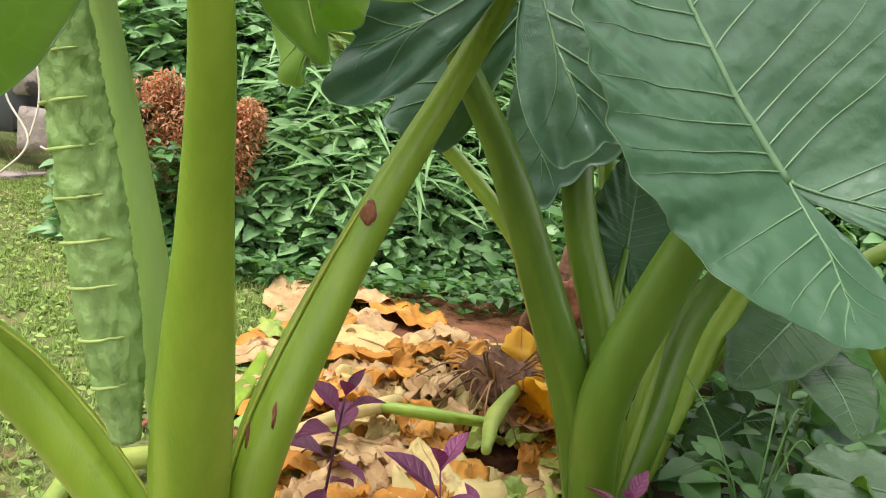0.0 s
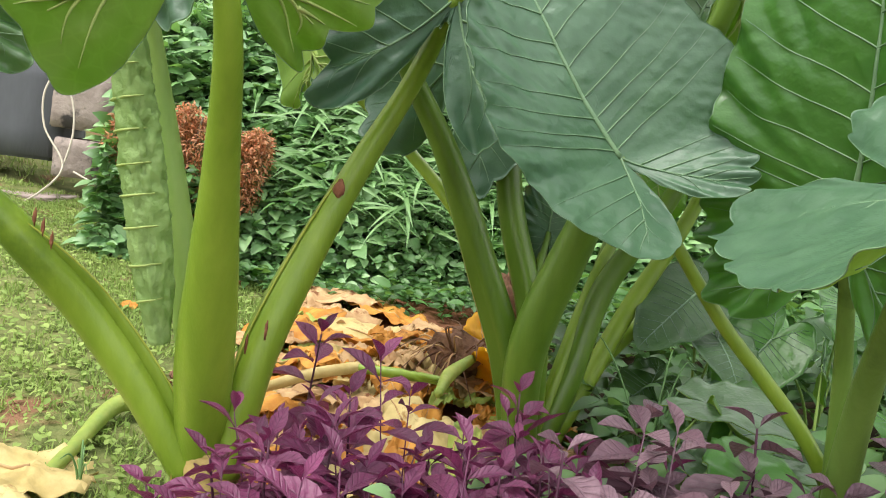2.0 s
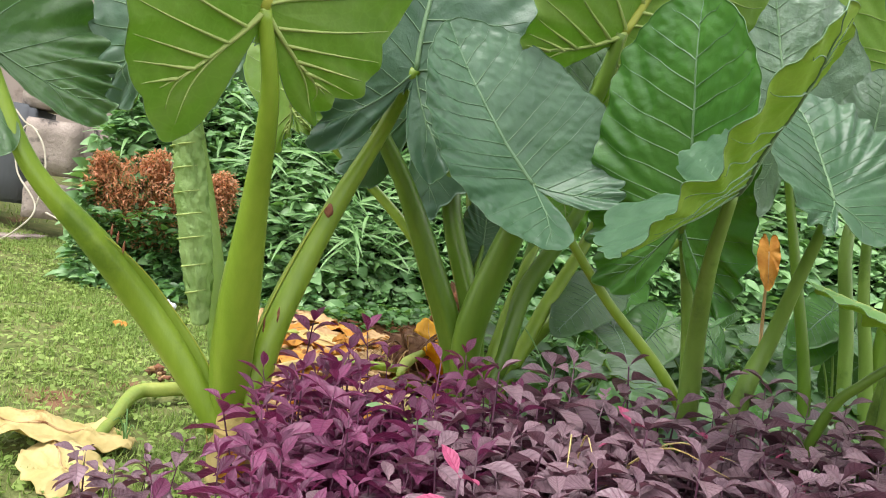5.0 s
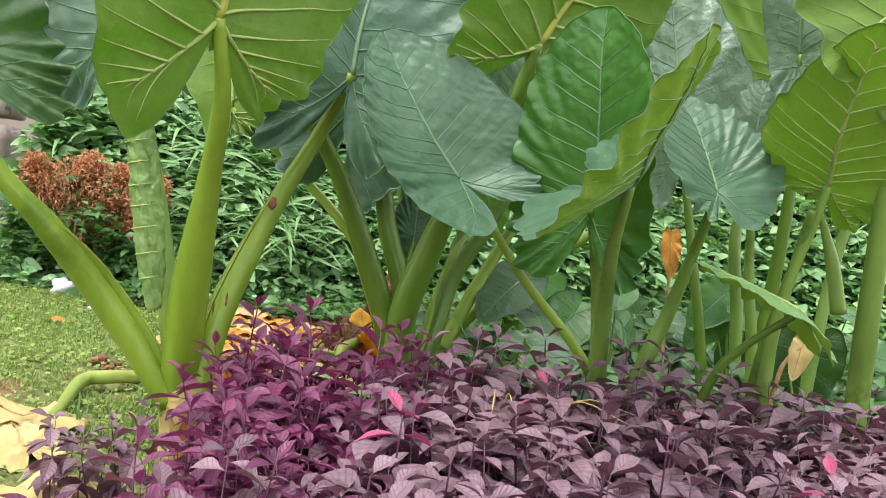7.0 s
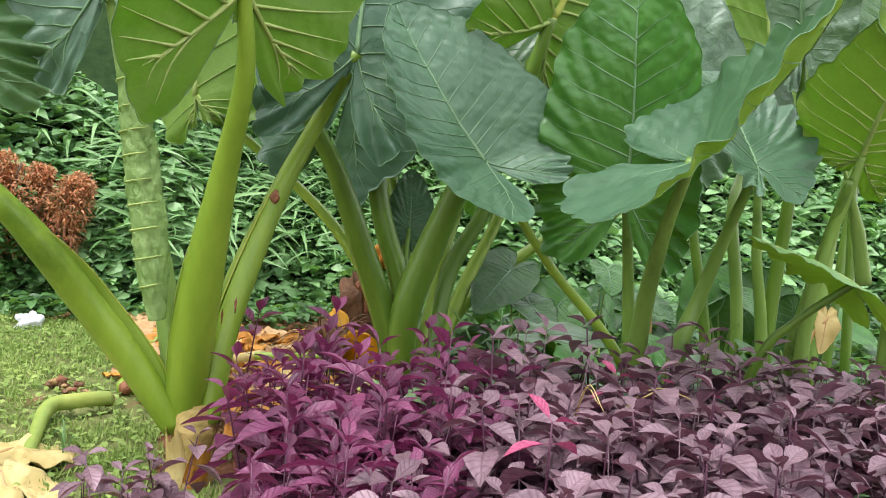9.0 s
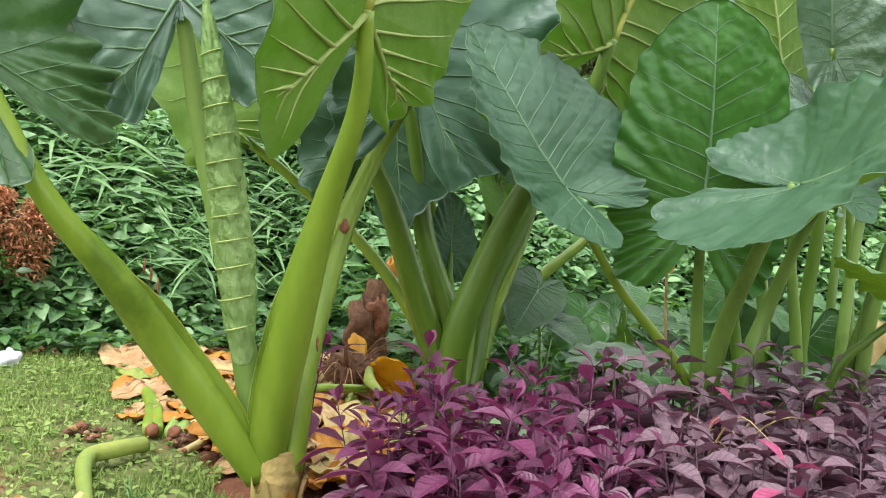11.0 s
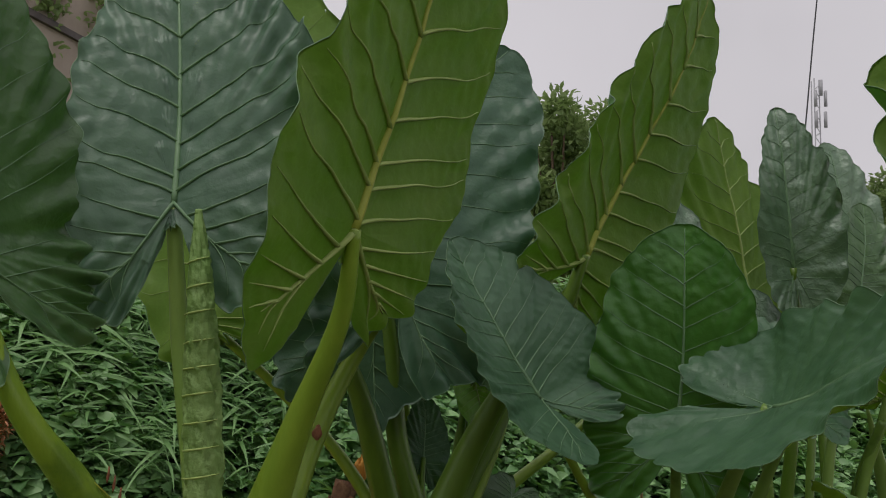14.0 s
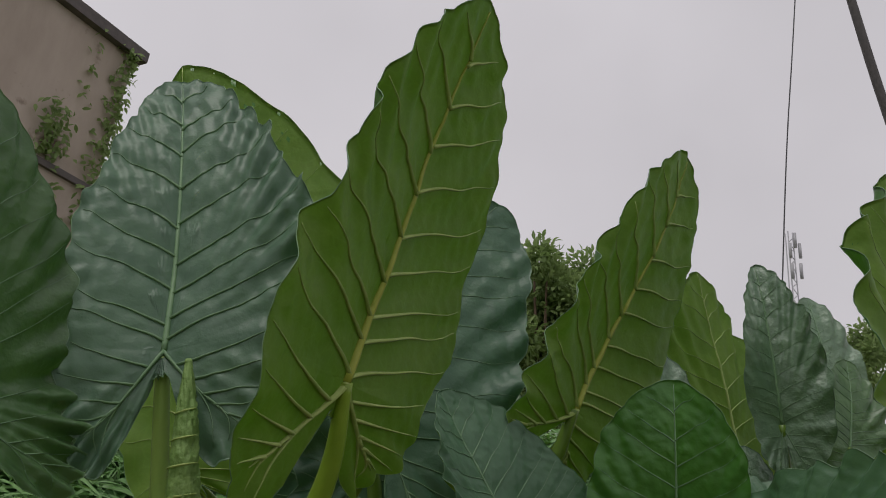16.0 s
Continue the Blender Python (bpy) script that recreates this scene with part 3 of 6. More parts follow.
def leaf_template(width=0.5, fold=0.12, arch=0.2, rows=5):
    """A folded, arched lance-shaped leaf, 1 long along y."""
    v, f = [], []
    for i in range(rows + 1):
        u = i / rows
        w = width * 0.5 * (np.sin(np.pi * (u * 0.93 + 0.035) ** 0.8)) ** 1.1
        h = arch * (u - u * u * 1.6)
        v += [(-w, u, h + fold * w * 2), (0, u, h), (w, u, h + fold * w * 2)]
    for i in range(rows):
        a = i * 3
        f += [(a, a + 1, a + 4, a + 3), (a + 1, a + 2, a + 5, a + 4)]
    return np.array(v, float), f


rng = np.random.default_rng(7)
gx = np.concatenate([np.linspace(-60, -7, 12), np.linspace(-6.5, 6.5, 105), np.linspace(7, 60, 12)])
gy = np.concatenate([np.linspace(-60, -4, 10), np.linspace(-3.5, 7, 85), np.linspace(7.5, 90, 14)])
GX, GY = np.meshgrid(gx, gy)
near = (np.abs(GX) < 6.6) & (GY > -3.6) & (GY < 7.1)
GZ = np.where(near, ground_z(GX, GY), ground_z(np.clip(GX, -6.5, 6.5), np.clip(GY, -3.5, 7)))
GZ = GZ + near * 0.006 * rng.standard_normal(GX.shape)
cols = len(gx)
verts = np.stack([GX, GY, GZ], -1).reshape(-1, 3)
faces = [(j * cols + i, j * cols + i + 1, (j + 1) * cols + i + 1, (j + 1) * cols + i) for j in range(len(gy) - 1) for i in range(cols - 1)]
mid = np.array([verts[list(f)].mean(0) for f in faces])
# slot 2 is the ground with painted shade, right of the litter
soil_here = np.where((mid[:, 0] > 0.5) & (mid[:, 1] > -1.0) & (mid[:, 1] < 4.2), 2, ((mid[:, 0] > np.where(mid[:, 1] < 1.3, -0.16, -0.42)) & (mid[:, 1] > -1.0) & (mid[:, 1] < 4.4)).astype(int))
tagged(new("ground", mesh_of("ground", verts, faces, [LAWN_GROUND, SOIL, SHADE_SOIL], soil_here)), "lawn soil with bare red earth, painted darker for shade under the right-hand plants", "ground", kind="structure")

# short lawn grass
blade_v = np.array([(-0.5, 0, 0), (0.5, 0, 0), (0.35, 0.55, 0.1), (-0.35, 0.55, 0.1), (0.06, 1, 0.35), (-0.06, 1, 0.35)], float)
blade_f = [(0, 1, 2, 3), (3, 2, 4, 5)]


def lawn(name, count, x0, x1, y0, y1, size, keep, seed, label):
    r = np.random.default_rng(seed)
    p = np.stack([r.uniform(x0, x1, count), r.uniform(y0, y1, count)], -1)
    p = p[keep(p[:, 0], p[:, 1])]
    bare = np.array([noise.noise((a * 1.4 + 3, b * 1.4, 0.3)) for a, b in p])
    fine = np.array([noise.noise((a * 9, b * 9, 1.7)) for a, b in p])
    p = p[(bare < r.uniform(0.05, 0.5, len(p))) & (fine < r.uniform(-0.2, 0.45, len(p)))]
    n = len(p)
    z = ground_z(p[:, 0], p[:, 1]) + 0.003
    t = r.uniform(0, 6.28, n)
    lean = r.uniform(0.4, 3.0, n)
    d = np.stack([np.cos(t) * lean, np.sin(t) * lean, np.ones(n)], -1)
    x, y, zz = axes(d, np.stack([-np.cos(t), -np.sin(t), np.full(n, 0.5)], -1))
    ln = r.uniform(0.6, 1.3, n) * size
    bulk(name, blade_v, blade_f, np.column_stack([p, z]), x, y, zz, np.stack([ln * 0.2, ln, ln], -1), GRASS, label, "grass")


lawn("lawn_grass", 150000, -3.2, 0.0, 0.0, 5.0, 0.028, lambda x, y: x < np.where(y < 1.4, -0.2, -0.42 + 0.3 * np.clip(y - 2.6, 0, 1.4)) + 0.09 * np.sin(7 * y) * np.sin(2.3 * y + 1) + 0.05 * np.sin(19 * y), 11, "short yellowish-green lawn grass with thin patches")
lawn("lawn_grass_far", 9000, -6.0, -2.6, 1.0, 6.0, 0.05, lambda x, y: x < 9, 12, "short lawn grass by the old wall")

low_rng = np.random.default_rng(14)
clover_n = 9000
clover = np.stack([low_rng.uniform(-3.0, -0.35, clover_n), low_rng.uniform(0.9, 4.6, clover_n)], -1)
clover_t = low_rng.uniform(0, 6.28, clover_n)
clover_x, clover_y, clover_z = axes(np.stack([np.cos(clover_t), np.sin(clover_t), low_rng.uniform(-0.2, 0.6, clover_n)], -1), np.stack([low_rng.normal(0, 0.3, clover_n), low_rng.normal(-0.1, 0.3, clover_n), np.ones(clover_n)], -1))
clover_v, clover_f = leaf_template(0.6, 0.12, 0.2, 3)
bulk("lawn_weed", clover_v, clover_f, np.column_stack([clover, ground_z(clover[:, 0], clover[:, 1]) + low_rng.uniform(0.006, 0.022, clover_n)]), clover_x, clover_y, clover_z, low_rng.uniform(0.014, 0.038, clover_n), GRASS, "small broad-leaved weeds in the lawn", "weeds")

# ---- weed bank ----
def bank_y(x, z):
    return 4.02 + 0.62 * z + 0.10 * np.sin(1.9 * x + 1.0) + 0.06 * np.sin(4.3 * x) - 0.12 * np.clip(-x - 0.6, 0, 2)


bank = thing("weed_bank", (0, 4.3, 0), "steep bank overgrown with leafy green weeds and grass", "weeds", kind="structure")
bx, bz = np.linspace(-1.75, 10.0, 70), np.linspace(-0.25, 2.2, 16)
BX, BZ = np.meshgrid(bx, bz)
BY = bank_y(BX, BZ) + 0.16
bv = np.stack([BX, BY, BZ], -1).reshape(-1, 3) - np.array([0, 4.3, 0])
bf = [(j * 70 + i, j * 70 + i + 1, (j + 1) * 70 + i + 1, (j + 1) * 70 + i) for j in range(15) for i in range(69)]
# backing sheet whose dark colour stands for shade in the leaf gaps
part("bank_earth", mesh_of("bank_earth", bv, bf, BANK_SHADE), bank)


def bank_leaves(name, count, zmax, size, template, faces, mat, seed, label, width=1.0, x0=-2.6, x1=6.0, low=-0.12, hang=0.5):
    r = np.random.default_rng(seed)
    x = r.uniform(x0, x1, count)
    top = zmax + 0.16 * np.sin(2.3 * x) + 0.1 * np.sin(5.1 * x + 2) - 0.25 * np.clip(-x - 1.2, 0, 1.2) + 0.4 * np.clip(x - 2.2, 0, 1.5)
    z = low + (top - low) * r.uniform(0, 1, count) ** 0.9
    clump = np.array([noise.noise((a * 2.4, b * 2.4, seed * 0.37)) for a, b in zip(x, z)])
    y = bank_y(x, z) - 0.16 * clump + r.uniform(-0.13, 0.15, count)
    t = r.uniform(0, 6.28, count)
    d = np.stack([np.cos(t), -np.abs(np.sin(t)) * 0.8 - 0.2, r.uniform(-hang, 0.6, count)], -1)
    nn = np.stack([r.normal(0, 0.35, count), -0.55 + r.normal(0, 0.3, count), 0.8 + r.normal(0, 0.25, count)], -1)
    X, Y, Z = axes(d, nn)
    s = size * r.uniform(0.55, 1.35, count)
    pos = np.stack([x, y, z], -1)
    ob = bulk(name, template, faces, pos, X, Y, Z, np.stack([s * width, s, s], -1), mat, label, "weeds")
    return ob


LT, LF = leaf_template(0.55, 0.14, 0.22, 4)
NT, NF = leaf_template(0.07, 0.2, 0.5, 6)
bank_leaves("weed_leaves", 25000, 1.5, 0.112, LT, LF, WEED, 21, "pointed broad green weed leaves", 1.15, -1.78, 9.0)
bank_leaves("weed_leaves_small", 24000, 1.55, 0.06, LT, LF, WEED, 22, "small green weed leaves", 1.1, -1.78, 9.0)
bank_leaves("weed_grass_blades", 1050, 1.3, 0.3, NT, NF, WEED_GRASS, 23, "long arching grass blades", 1.0, -0.8, 1.1, 0.35, 0.2)
bank_leaves("weed_grass_tall", 420, 1.5, 0.36, NT, NF, WEED_GRASS, 24, "long arching grass blades", 1.1, -1.8, 5.0, 0.7, 0.2)

# low weeds behind and between the stalks
def low_weeds(name, count, x0, x1, y0, y1, h, size, mat, seed, label, template=LT, faces=LF, slim=1.0):
    r = np.random.default_rng(seed)
    x, y = r.uniform(x0, x1, count), r.uniform(y0, y1, count)
    cl = np.array([noise.noise((a * 2.1, b * 2.1, seed * 0.7)) for a, b in zip(x, y)])
    z = ground_z(x, y) + np.clip(h * (0.65 + 0.9 * cl), 0.03, 9) * r.uniform(0.1, 1, count) ** 0.7
    t = r.uniform(0, 6.28, count)
    d = np.stack([np.cos(t), np.sin(t), r.uniform(-0.4, 0.5, count)], -1)
    nn = np.stack([r.normal(0, 0.35, count), -0.2 + r.normal(0, 0.3, count), np.ones(count)], -1)
    X, Y, Z = axes(d, nn)
    s = size * r.uniform(0.55, 1.35, count)
    return bulk(name, template, faces, np.stack([x, y, z], -1), X, Y, Z, np.stack([s * slim, s, s], -1), mat, label, "weeds")


# the leaf colour here carries painted shade from the plants above
low_weeds("undergrowth", 9000, 0.6, 6.5, 1.35, 4.1, 0.42, 0.1, UNDERGROWTH_SHADE, 31, "leafy green undergrowth beneath the big leaves")
low_weeds("undergrowth_near", 1500, 0.48, 2.8, 0.72, 1.5, 0.24, 0.08, UNDERGROWTH_SHADE, 32, "leafy green undergrowth beneath the big leaves")

# ---- elephant ear plants ----
UPPER = "bluish-green glossy upper face with paler sunken veins"
p1 = thing("elephant_ear_plant", (-0.276, 1.220, -0.131), "giant elephant ear with thick yellow-green stalks and a rolled new leaf", "plant", "elephant ear plants")
# left stalk and its leaf
LEFT_LINE = [(-0.327, 1.221, -0.019), (-0.456, 1.230, 0.165), (-0.589, 1.203, 0.334), (-0.718, 1.105, 0.499), (-0.871, 1.032, 0.677), (-1.031, 1.046, 0.981)]
LEFT_R = [0.036, 0.046, 0.05, 0.048, 0.04, 0.029, 0.023, 0.018]
stalk(p1, LEFT_LINE, LEFT_R, STALK, sheath=0.5, groove=1.3, label="yellow-green stalk leaning far out")
Leaf((-1.033, 1.047, 0.977), (-1.370, 0.817, 1.725), (0.664, -0.704, 0.252), (0.61, 0.68), 0.09, 0.11, 0.013, 0.72, -0.41, 3, 27, skew=0.04, spread=0.29, sinus=0.03, sway=0.05, full=0.04, relief=0.75).build(p1, BLADE_DEEP, BLADE_UNDER, VEIN_GREEN, VEIN_GREEN, UPPER, around=360, rings=68)
# middle stalk, whose leaf shows its underside
MID_LINE = [(-0.306, 1.250, -0.021), (-0.306, 1.174, 0.216), (-0.291, 1.080, 0.450), (-0.268, 0.969, 0.679), (-0.245, 0.834, 0.905), (-0.268, 0.746, 1.093)]
MID_R = [0.046, 0.055, 0.058, 0.056, 0.048, 0.037, 0.029, 0.024, 0.02, 0.016]
stalk(p1, MID_LINE, MID_R, STALK, sheath=0.4, groove=-1.7, label="thick upright yellow-green stalk")
Leaf((-0.269, 0.747, 1.093), (-0.112, 0.521, 2.059), (-0.578, 0.750, 0.323), (0.70, 0.64), 0.10, -0.11, 0.009, 0.68, -0.12, 5, 19, skew=-0.19, spread=0.14, sinus=0.18, asym=0.13, sway=-0.04, full=0.08).build(p1, BLADE_GREEN, BLADE_UNDER, VEIN_PALE, VEIN_YELLOW, "yellow-green underside with pale raised veins", bold=1.25, around=360, rings=68)
# stalk with the brown scar, whose leaf is dark
SCAR_LINE = [(-0.246, 1.208, 0.000), (-0.222, 1.261, 0.250), (-0.157, 1.323, 0.475), (-0.073, 1.382, 0.697), (0.025, 1.400, 0.918), (0.104, 1.302, 1.110)]
SCAR_R = [0.032, 0.042, 0.044, 0.041, 0.035, 0.03, 0.025, 0.022, 0.018]
stalk(p1, SCAR_LINE, SCAR_R, STALK, sheath=0.5, groove=-1.0, label="slanting yellow-green stalk with a brown scar")
Leaf((0.104, 1.294, 1.107), (0.480, 1.431, 2.053), (-0.003, -0.929, 0.369), (0.42, 0.77), -0.02, 0.14, 0.013, 0.68, 0.1, 7, 19, spread=0.33, sinus=0.10, asym=-0.09, sway=-0.10, full=0.06).build(p1, BLADE_DARK, BLADE_UNDER, VEIN_GREEN, VEIN_GREEN, "dark bluish upper face with fine veins", around=360, rings=68)
wing(p1, LEFT_LINE, 0.08, 0.6, 1.2, 0.028, STALK, LEFT_R, VEIN_YELLOW, lean=0.35)
wing(p1, MID_LINE, 0.08, 0.48, -1.75, 0.02, STALK, MID_R, VEIN_PALE, lean=-0.3)
wing(p1, SCAR_LINE, 0.05, 0.6, -0.9, 0.014, STALK, SCAR_R, VEIN_YELLOW, lean=0.4)
# stalk of the large bluish leaf, and the rolled new leaf beside it
stalk(p1, [(-0.312, 1.252, -0.004), (-0.372, 1.261, 0.280), (-0.440, 1.267, 0.563), (-0.516, 1.268, 0.848), (-0.594, 1.225, 1.180)], [0.036, 0.036, 0.034, 0.031, 0.027, 0.022, 0.018], STALK_PALE, sheath=0.4, groove=2.6, label="pale green upright stalk")
Leaf((-0.593, 1.224, 1.188), (-0.696, 1.640, 2.244), (-0.374, -0.845, 0.382), (0.44, 0.64), 0.10, 0.30, 0.011, 0.65, 0.28, 9, 25, skew=-0.09, spread=0.08, sinus=0.16, sway=0.02, full=-0.02, relief=1.3).build(p1, BLADE_BLUE, BLADE_UNDER, VEIN_GREEN, VEIN_GREEN, "broad bluish upper face with pale veins", bold=0.8, around=360, rings=68)

# ---- second plant ----
BASE2 = (0.46, 1.68, -0.12)
p2 = thing("elephant_ear_plant", BASE2, "elephant ear with a fan of dark green stalks", "plant", "elephant ear plants")
stalk(p2, [BASE2, (0.380, 1.701, 0.219), (0.259, 1.668, 0.496), (0.129, 1.612, 0.766), (-0.025, 1.568, 1.027), (0.03, 1.6, 1.2)], [0.045, 0.05, 0.047, 0.04, 0.03, 0.024, 0.02], STALK_DEEP, sheath=0.55, groove=-0.6, winged=0.55)
stalk(p2, [BASE2, (0.433, 1.696, 0.311), (0.320, 1.725, 0.655), (0.251, 1.715, 0.991), (0.2, 1.72, 1.16)], [0.036, 0.042, 0.039, 0.034, 0.027, 0.022], STALK_DEEP, sheath=0.5, groove=-0.6)
stalk(p2, [BASE2, (0.468, 1.700, 0.121), (0.436, 1.750, 0.449), (0.396, 1.800, 0.670), (0.373, 1.850, 0.822)], [0.028, 0.028, 0.026, 0.022, 0.02], STALK, sheath=0.5, groove=-0.6)
stalk(p2, [BASE2, (0.411, 1.626, 0.256), (0.472, 1.551, 0.561), (0.551, 1.429, 0.839), (0.651, 1.272, 1.094), (0.682, 1.198, 1.287)], [0.042, 0.05, 0.053, 0.05, 0.042, 0.032, 0.026, 0.022, 0.018], STALK_DEEP, sheath=0.5, groove=2.2, label="dark green slanting stalk", winged=0.55)
Leaf((0.691, 1.214, 1.291), (1.150, 1.125, 2.360), (-0.359, 0.876, 0.322), (0.55, 0.55), 0.04, -0.17, 0.009, 0.54, -0.32, 11, 19, skew=0.18, spread=0.50, sinus=0.15, sway=-0.05, full=0.10).build(p2, BLADE_GREEN, BLADE_UNDER, VEIN_PALE, VEIN_YELLOW, "olive underside with a yellow midrib", bold=1.25, around=360, rings=68)
stalk(p2, [BASE2, (0.383, 1.807, 0.267), (0.215, 1.941, 0.563), (-0.044, 2.046, 0.809), (-0.345, 2.109, 1.036)], [0.028, 0.026, 0.022, 0.018, 0.015], STALK, sheath=0.2, groove=-0.6, label="thin green stalk")
Leaf((-0.345, 2.109, 1.036), (-0.66, 2.400, 2.794), (0.4, 0.75, 0.5), (0.92, 0.3), 0.05, 0.11, 0.012, 0.14, -0.1, 13, 17).build(p2, BLADE_GREEN, BLADE_UNDER, VEIN_PALE, VEIN_PALE, "bright green underside lit through")
# the broad leaf in front: its stalk rises from the right
stalk(p2, [(1.17, 1.063, -0.13), (0.976, 1.120, 0.254), (0.739, 1.150, 0.509), (0.560, 1.130, 0.72), (0.464, 1.082, 0.803)], [0.02, 0.019, 0.017, 0.015, 0.013, 0.011, 0.01], STALK, name="leaf_stalk", sheath=0.15)
Leaf((0.464, 1.075, 0.805), (0.177, 1.160, 1.240), (0.130, -0.914, 0.385), (0.80, 0.96), 0.03, 0.21, 0.008, 0.71, -0.59, 15, 23, skew=0.21, spread=0.19, sinus=0.02, asym=-0.09, sway=-0.05, full=0.03).build(p2, BLADE_TEAL, BLADE_UNDER, VEIN_GREEN, VEIN_GREEN, UPPER, around=360, rings=68)
stalk(p2, [BASE2, (0.557, 1.747, 0.189), (0.618, 1.786, 0.453), (0.736, 1.795, 0.681), (0.8, 1.8, 0.82)], [0.034, 0.036, 0.034, 0.028, 0.022], STALK_DEEP, sheath=0.5, groove=2.2)
stalk(p2, [BASE2, (0.628, 1.852, 0.171), (0.742, 1.943, 0.405), (0.868, 2.006, 0.644), (0.93, 2.03, 0.8)], [0.03, 0.03, 0.028, 0.024, 0.02], STALK, sheath=0.4, groove=2.2)
stalk(p2, [BASE2, (0.660, 1.95, 0.190), (0.901, 2.08, 0.425), (1.222, 2.09, 0.673), (1.4, 2.05, 0.85)], [0.03, 0.03, 0.027, 0.022, 0.018], STALK, sheath=0.4, groove=2.2)

BASE3 = (1.02, 1.095, -0.13)
# ---- third plant: the upright leaf and the folded leaf ----
p3 = thing("elephant_ear_plant", BASE3, "elephant ear with an upright glossy leaf and a folded leaf", "plant", "elephant ear plants")
stalk(p3, [BASE3, (1.001, 1.088, 0.194), (0.955, 1.053, 0.462), (0.882, 0.976, 0.690), (0.844, 0.931, 0.757)], [0.026, 0.024, 0.02, 0.016, 0.013, 0.011], STALK_MID, sheath=0.3)
Leaf((0.860, 0.950, 0.756), (0.789, 0.859, 1.340), (-0.778, -0.611, 0.146), (0.81, 0.71), 0.07, 0.22, 0.015, 0.84, -0.12, 17, 23, skew=-0.03, spread=0.24, sinus=0.08, sway=0.02, full=0.12).build(p3, BLADE_GREEN, BLADE_UNDER, VEIN_GREEN, VEIN_GREEN, "glossy green upper face, upright", around=360, rings=68)
stalk(p3, [BASE3, (0.945, 0.955, 0.335), (0.860, 0.745, 0.620), (0.825, 0.590, 0.815)], [0.032, 0.03, 0.024, 0.018, 0.014], STALK_MID, sheath=0.3)
Leaf((0.816, 0.571, 0.819), (0.684, -0.024, 1.057), (-0.776, 0.289, 0.560), (0.75, 0.81), -0.10, 0.10, 0.014, 0.81, -0.77, 19, 14, skew=-0.06, spread=0.08, sinus=0.01, asym=0.08, sway=0.07, full=-0.06).build(p3, BLADE_TEAL, BLADE_LIME, VEIN_GREEN, VEIN_GREEN, "folded leaf, bluish above and lime below", around=360, rings=68)

# ---- plants to the right and behind ----
p4 = thing("elephant_ear_plant", (1.183, 1.100, 0.334), "small elephant ear with a bluish leaf on a slanting stalk", "plant", "elephant ear plants")
stalk(p4, [(1.111, 1.000, 0.275), (1.161, 0.980, 0.463), (1.180, 0.900, 0.666), (1.175, 0.830, 0.772), (1.169, 0.783, 0.851)], [0.028, 0.022, 0.017, 0.014, 0.011], STALK_MID, sheath=0.3)
Leaf((1.167, 0.778, 0.850), (1.111, 1.013, 1.157), (0.112, -0.916, 0.385), (0.89, 0.97), 0.14, 0.32, 0.014, 0.65, 0.14, 21, 19, skew=-0.05, sinus=0.02, asym=0.06, full=0.02).build(p4, BLADE_TEAL, BLADE_UNDER, VEIN_GREEN, VEIN_GREEN, UPPER, around=360, rings=68)
p5 = thing("elephant_ear_plant", (1.437, 0.850, 0.302), "elephant ear with a lime leaf seen from below", "plant", "elephant ear plants")
stalk(p5, [(1.440, 0.850, 0.284), (1.429, 0.820, 0.478), (1.445, 0.780, 0.669), (1.460, 0.740, 0.800), (1.470, 0.713, 0.907)], [0.022, 0.02, 0.016, 0.014, 0.012], STALK_MID, sheath=0.3)
Leaf((1.472, 0.716, 0.908), (1.284, 0.298, 1.250), (0.544, 0.816, 0.195), (0.62, 0.67), -0.01, 0.17, 0.014, 0.49, -0.03, 23, 17, skew=-0.05, spread=0.20, sinus=0.05, asym=-0.17, sway=0.03, full=-0.04).build(p5, BLADE_GREEN, BLADE_LIME, VEIN_PALE, VEIN_PALE, "lime underside lit through by the sky", bold=1.1)
p6 = thing("elephant_ear_plant", (1.854, 1.350, 0.329), "tall elephant ear behind with greyish leaves", "plant", "elephant ear plants")
stalk(p6, [(1.694, 1.300, 0.427), (1.687, 1.250, 0.771), (1.662, 1.200, 1.149), (1.603, 1.161, 1.403)], [0.026, 0.022, 0.017, 0.013], STALK_DEEP, sheath=0.3)
Leaf((1.603, 1.161, 1.403), (1.575, 1.217, 2.060), (-0.64, -0.71, 0.29), (0.32, 0.53), 0.17, 0.29, 0.02, 0.69, 0.10, 25, 17, skew=0.04).build(p6, BLADE_GREY, BLADE_UNDER, VEIN_GREEN, VEIN_GREEN, "greyish-green bumpy upper face")
Leaf((1.867, 1.600, 1.329), (1.662, 1.618, 2.186), (-0.07, 0.95, 0.30), (0.60, 0.78), 0.0, 0.10, 0.015, 0.72, 0.14, 27, 15).build(p6, BLADE_GREEN, BLADE_UNDER, VEIN_PALE, VEIN_PALE, "green underside with pale veins")
stalk(p6, [(1.704, 1.500, 0.405), (1.647, 1.500, 0.766), (1.719, 1.550, 0.957), (1.867, 1.6, 1.329)], [0.024, 0.022, 0.017, 0.013], STALK_MID, sheath=0.3)

# ---- rolled new leaf ----
roll_line = smooth_path([(-0.402, 1.150, 0.290), (-0.440, 1.118, 0.532), (-0.478, 1.098, 0.737), (-0.517, 1.075, 0.943), (-0.553, 1.085, 1.154)], 34)


ROLL_R = [0.02, 0.037, 0.041, 0.041, 0.039, 0.035, 0.029, 0.021, 0.007]


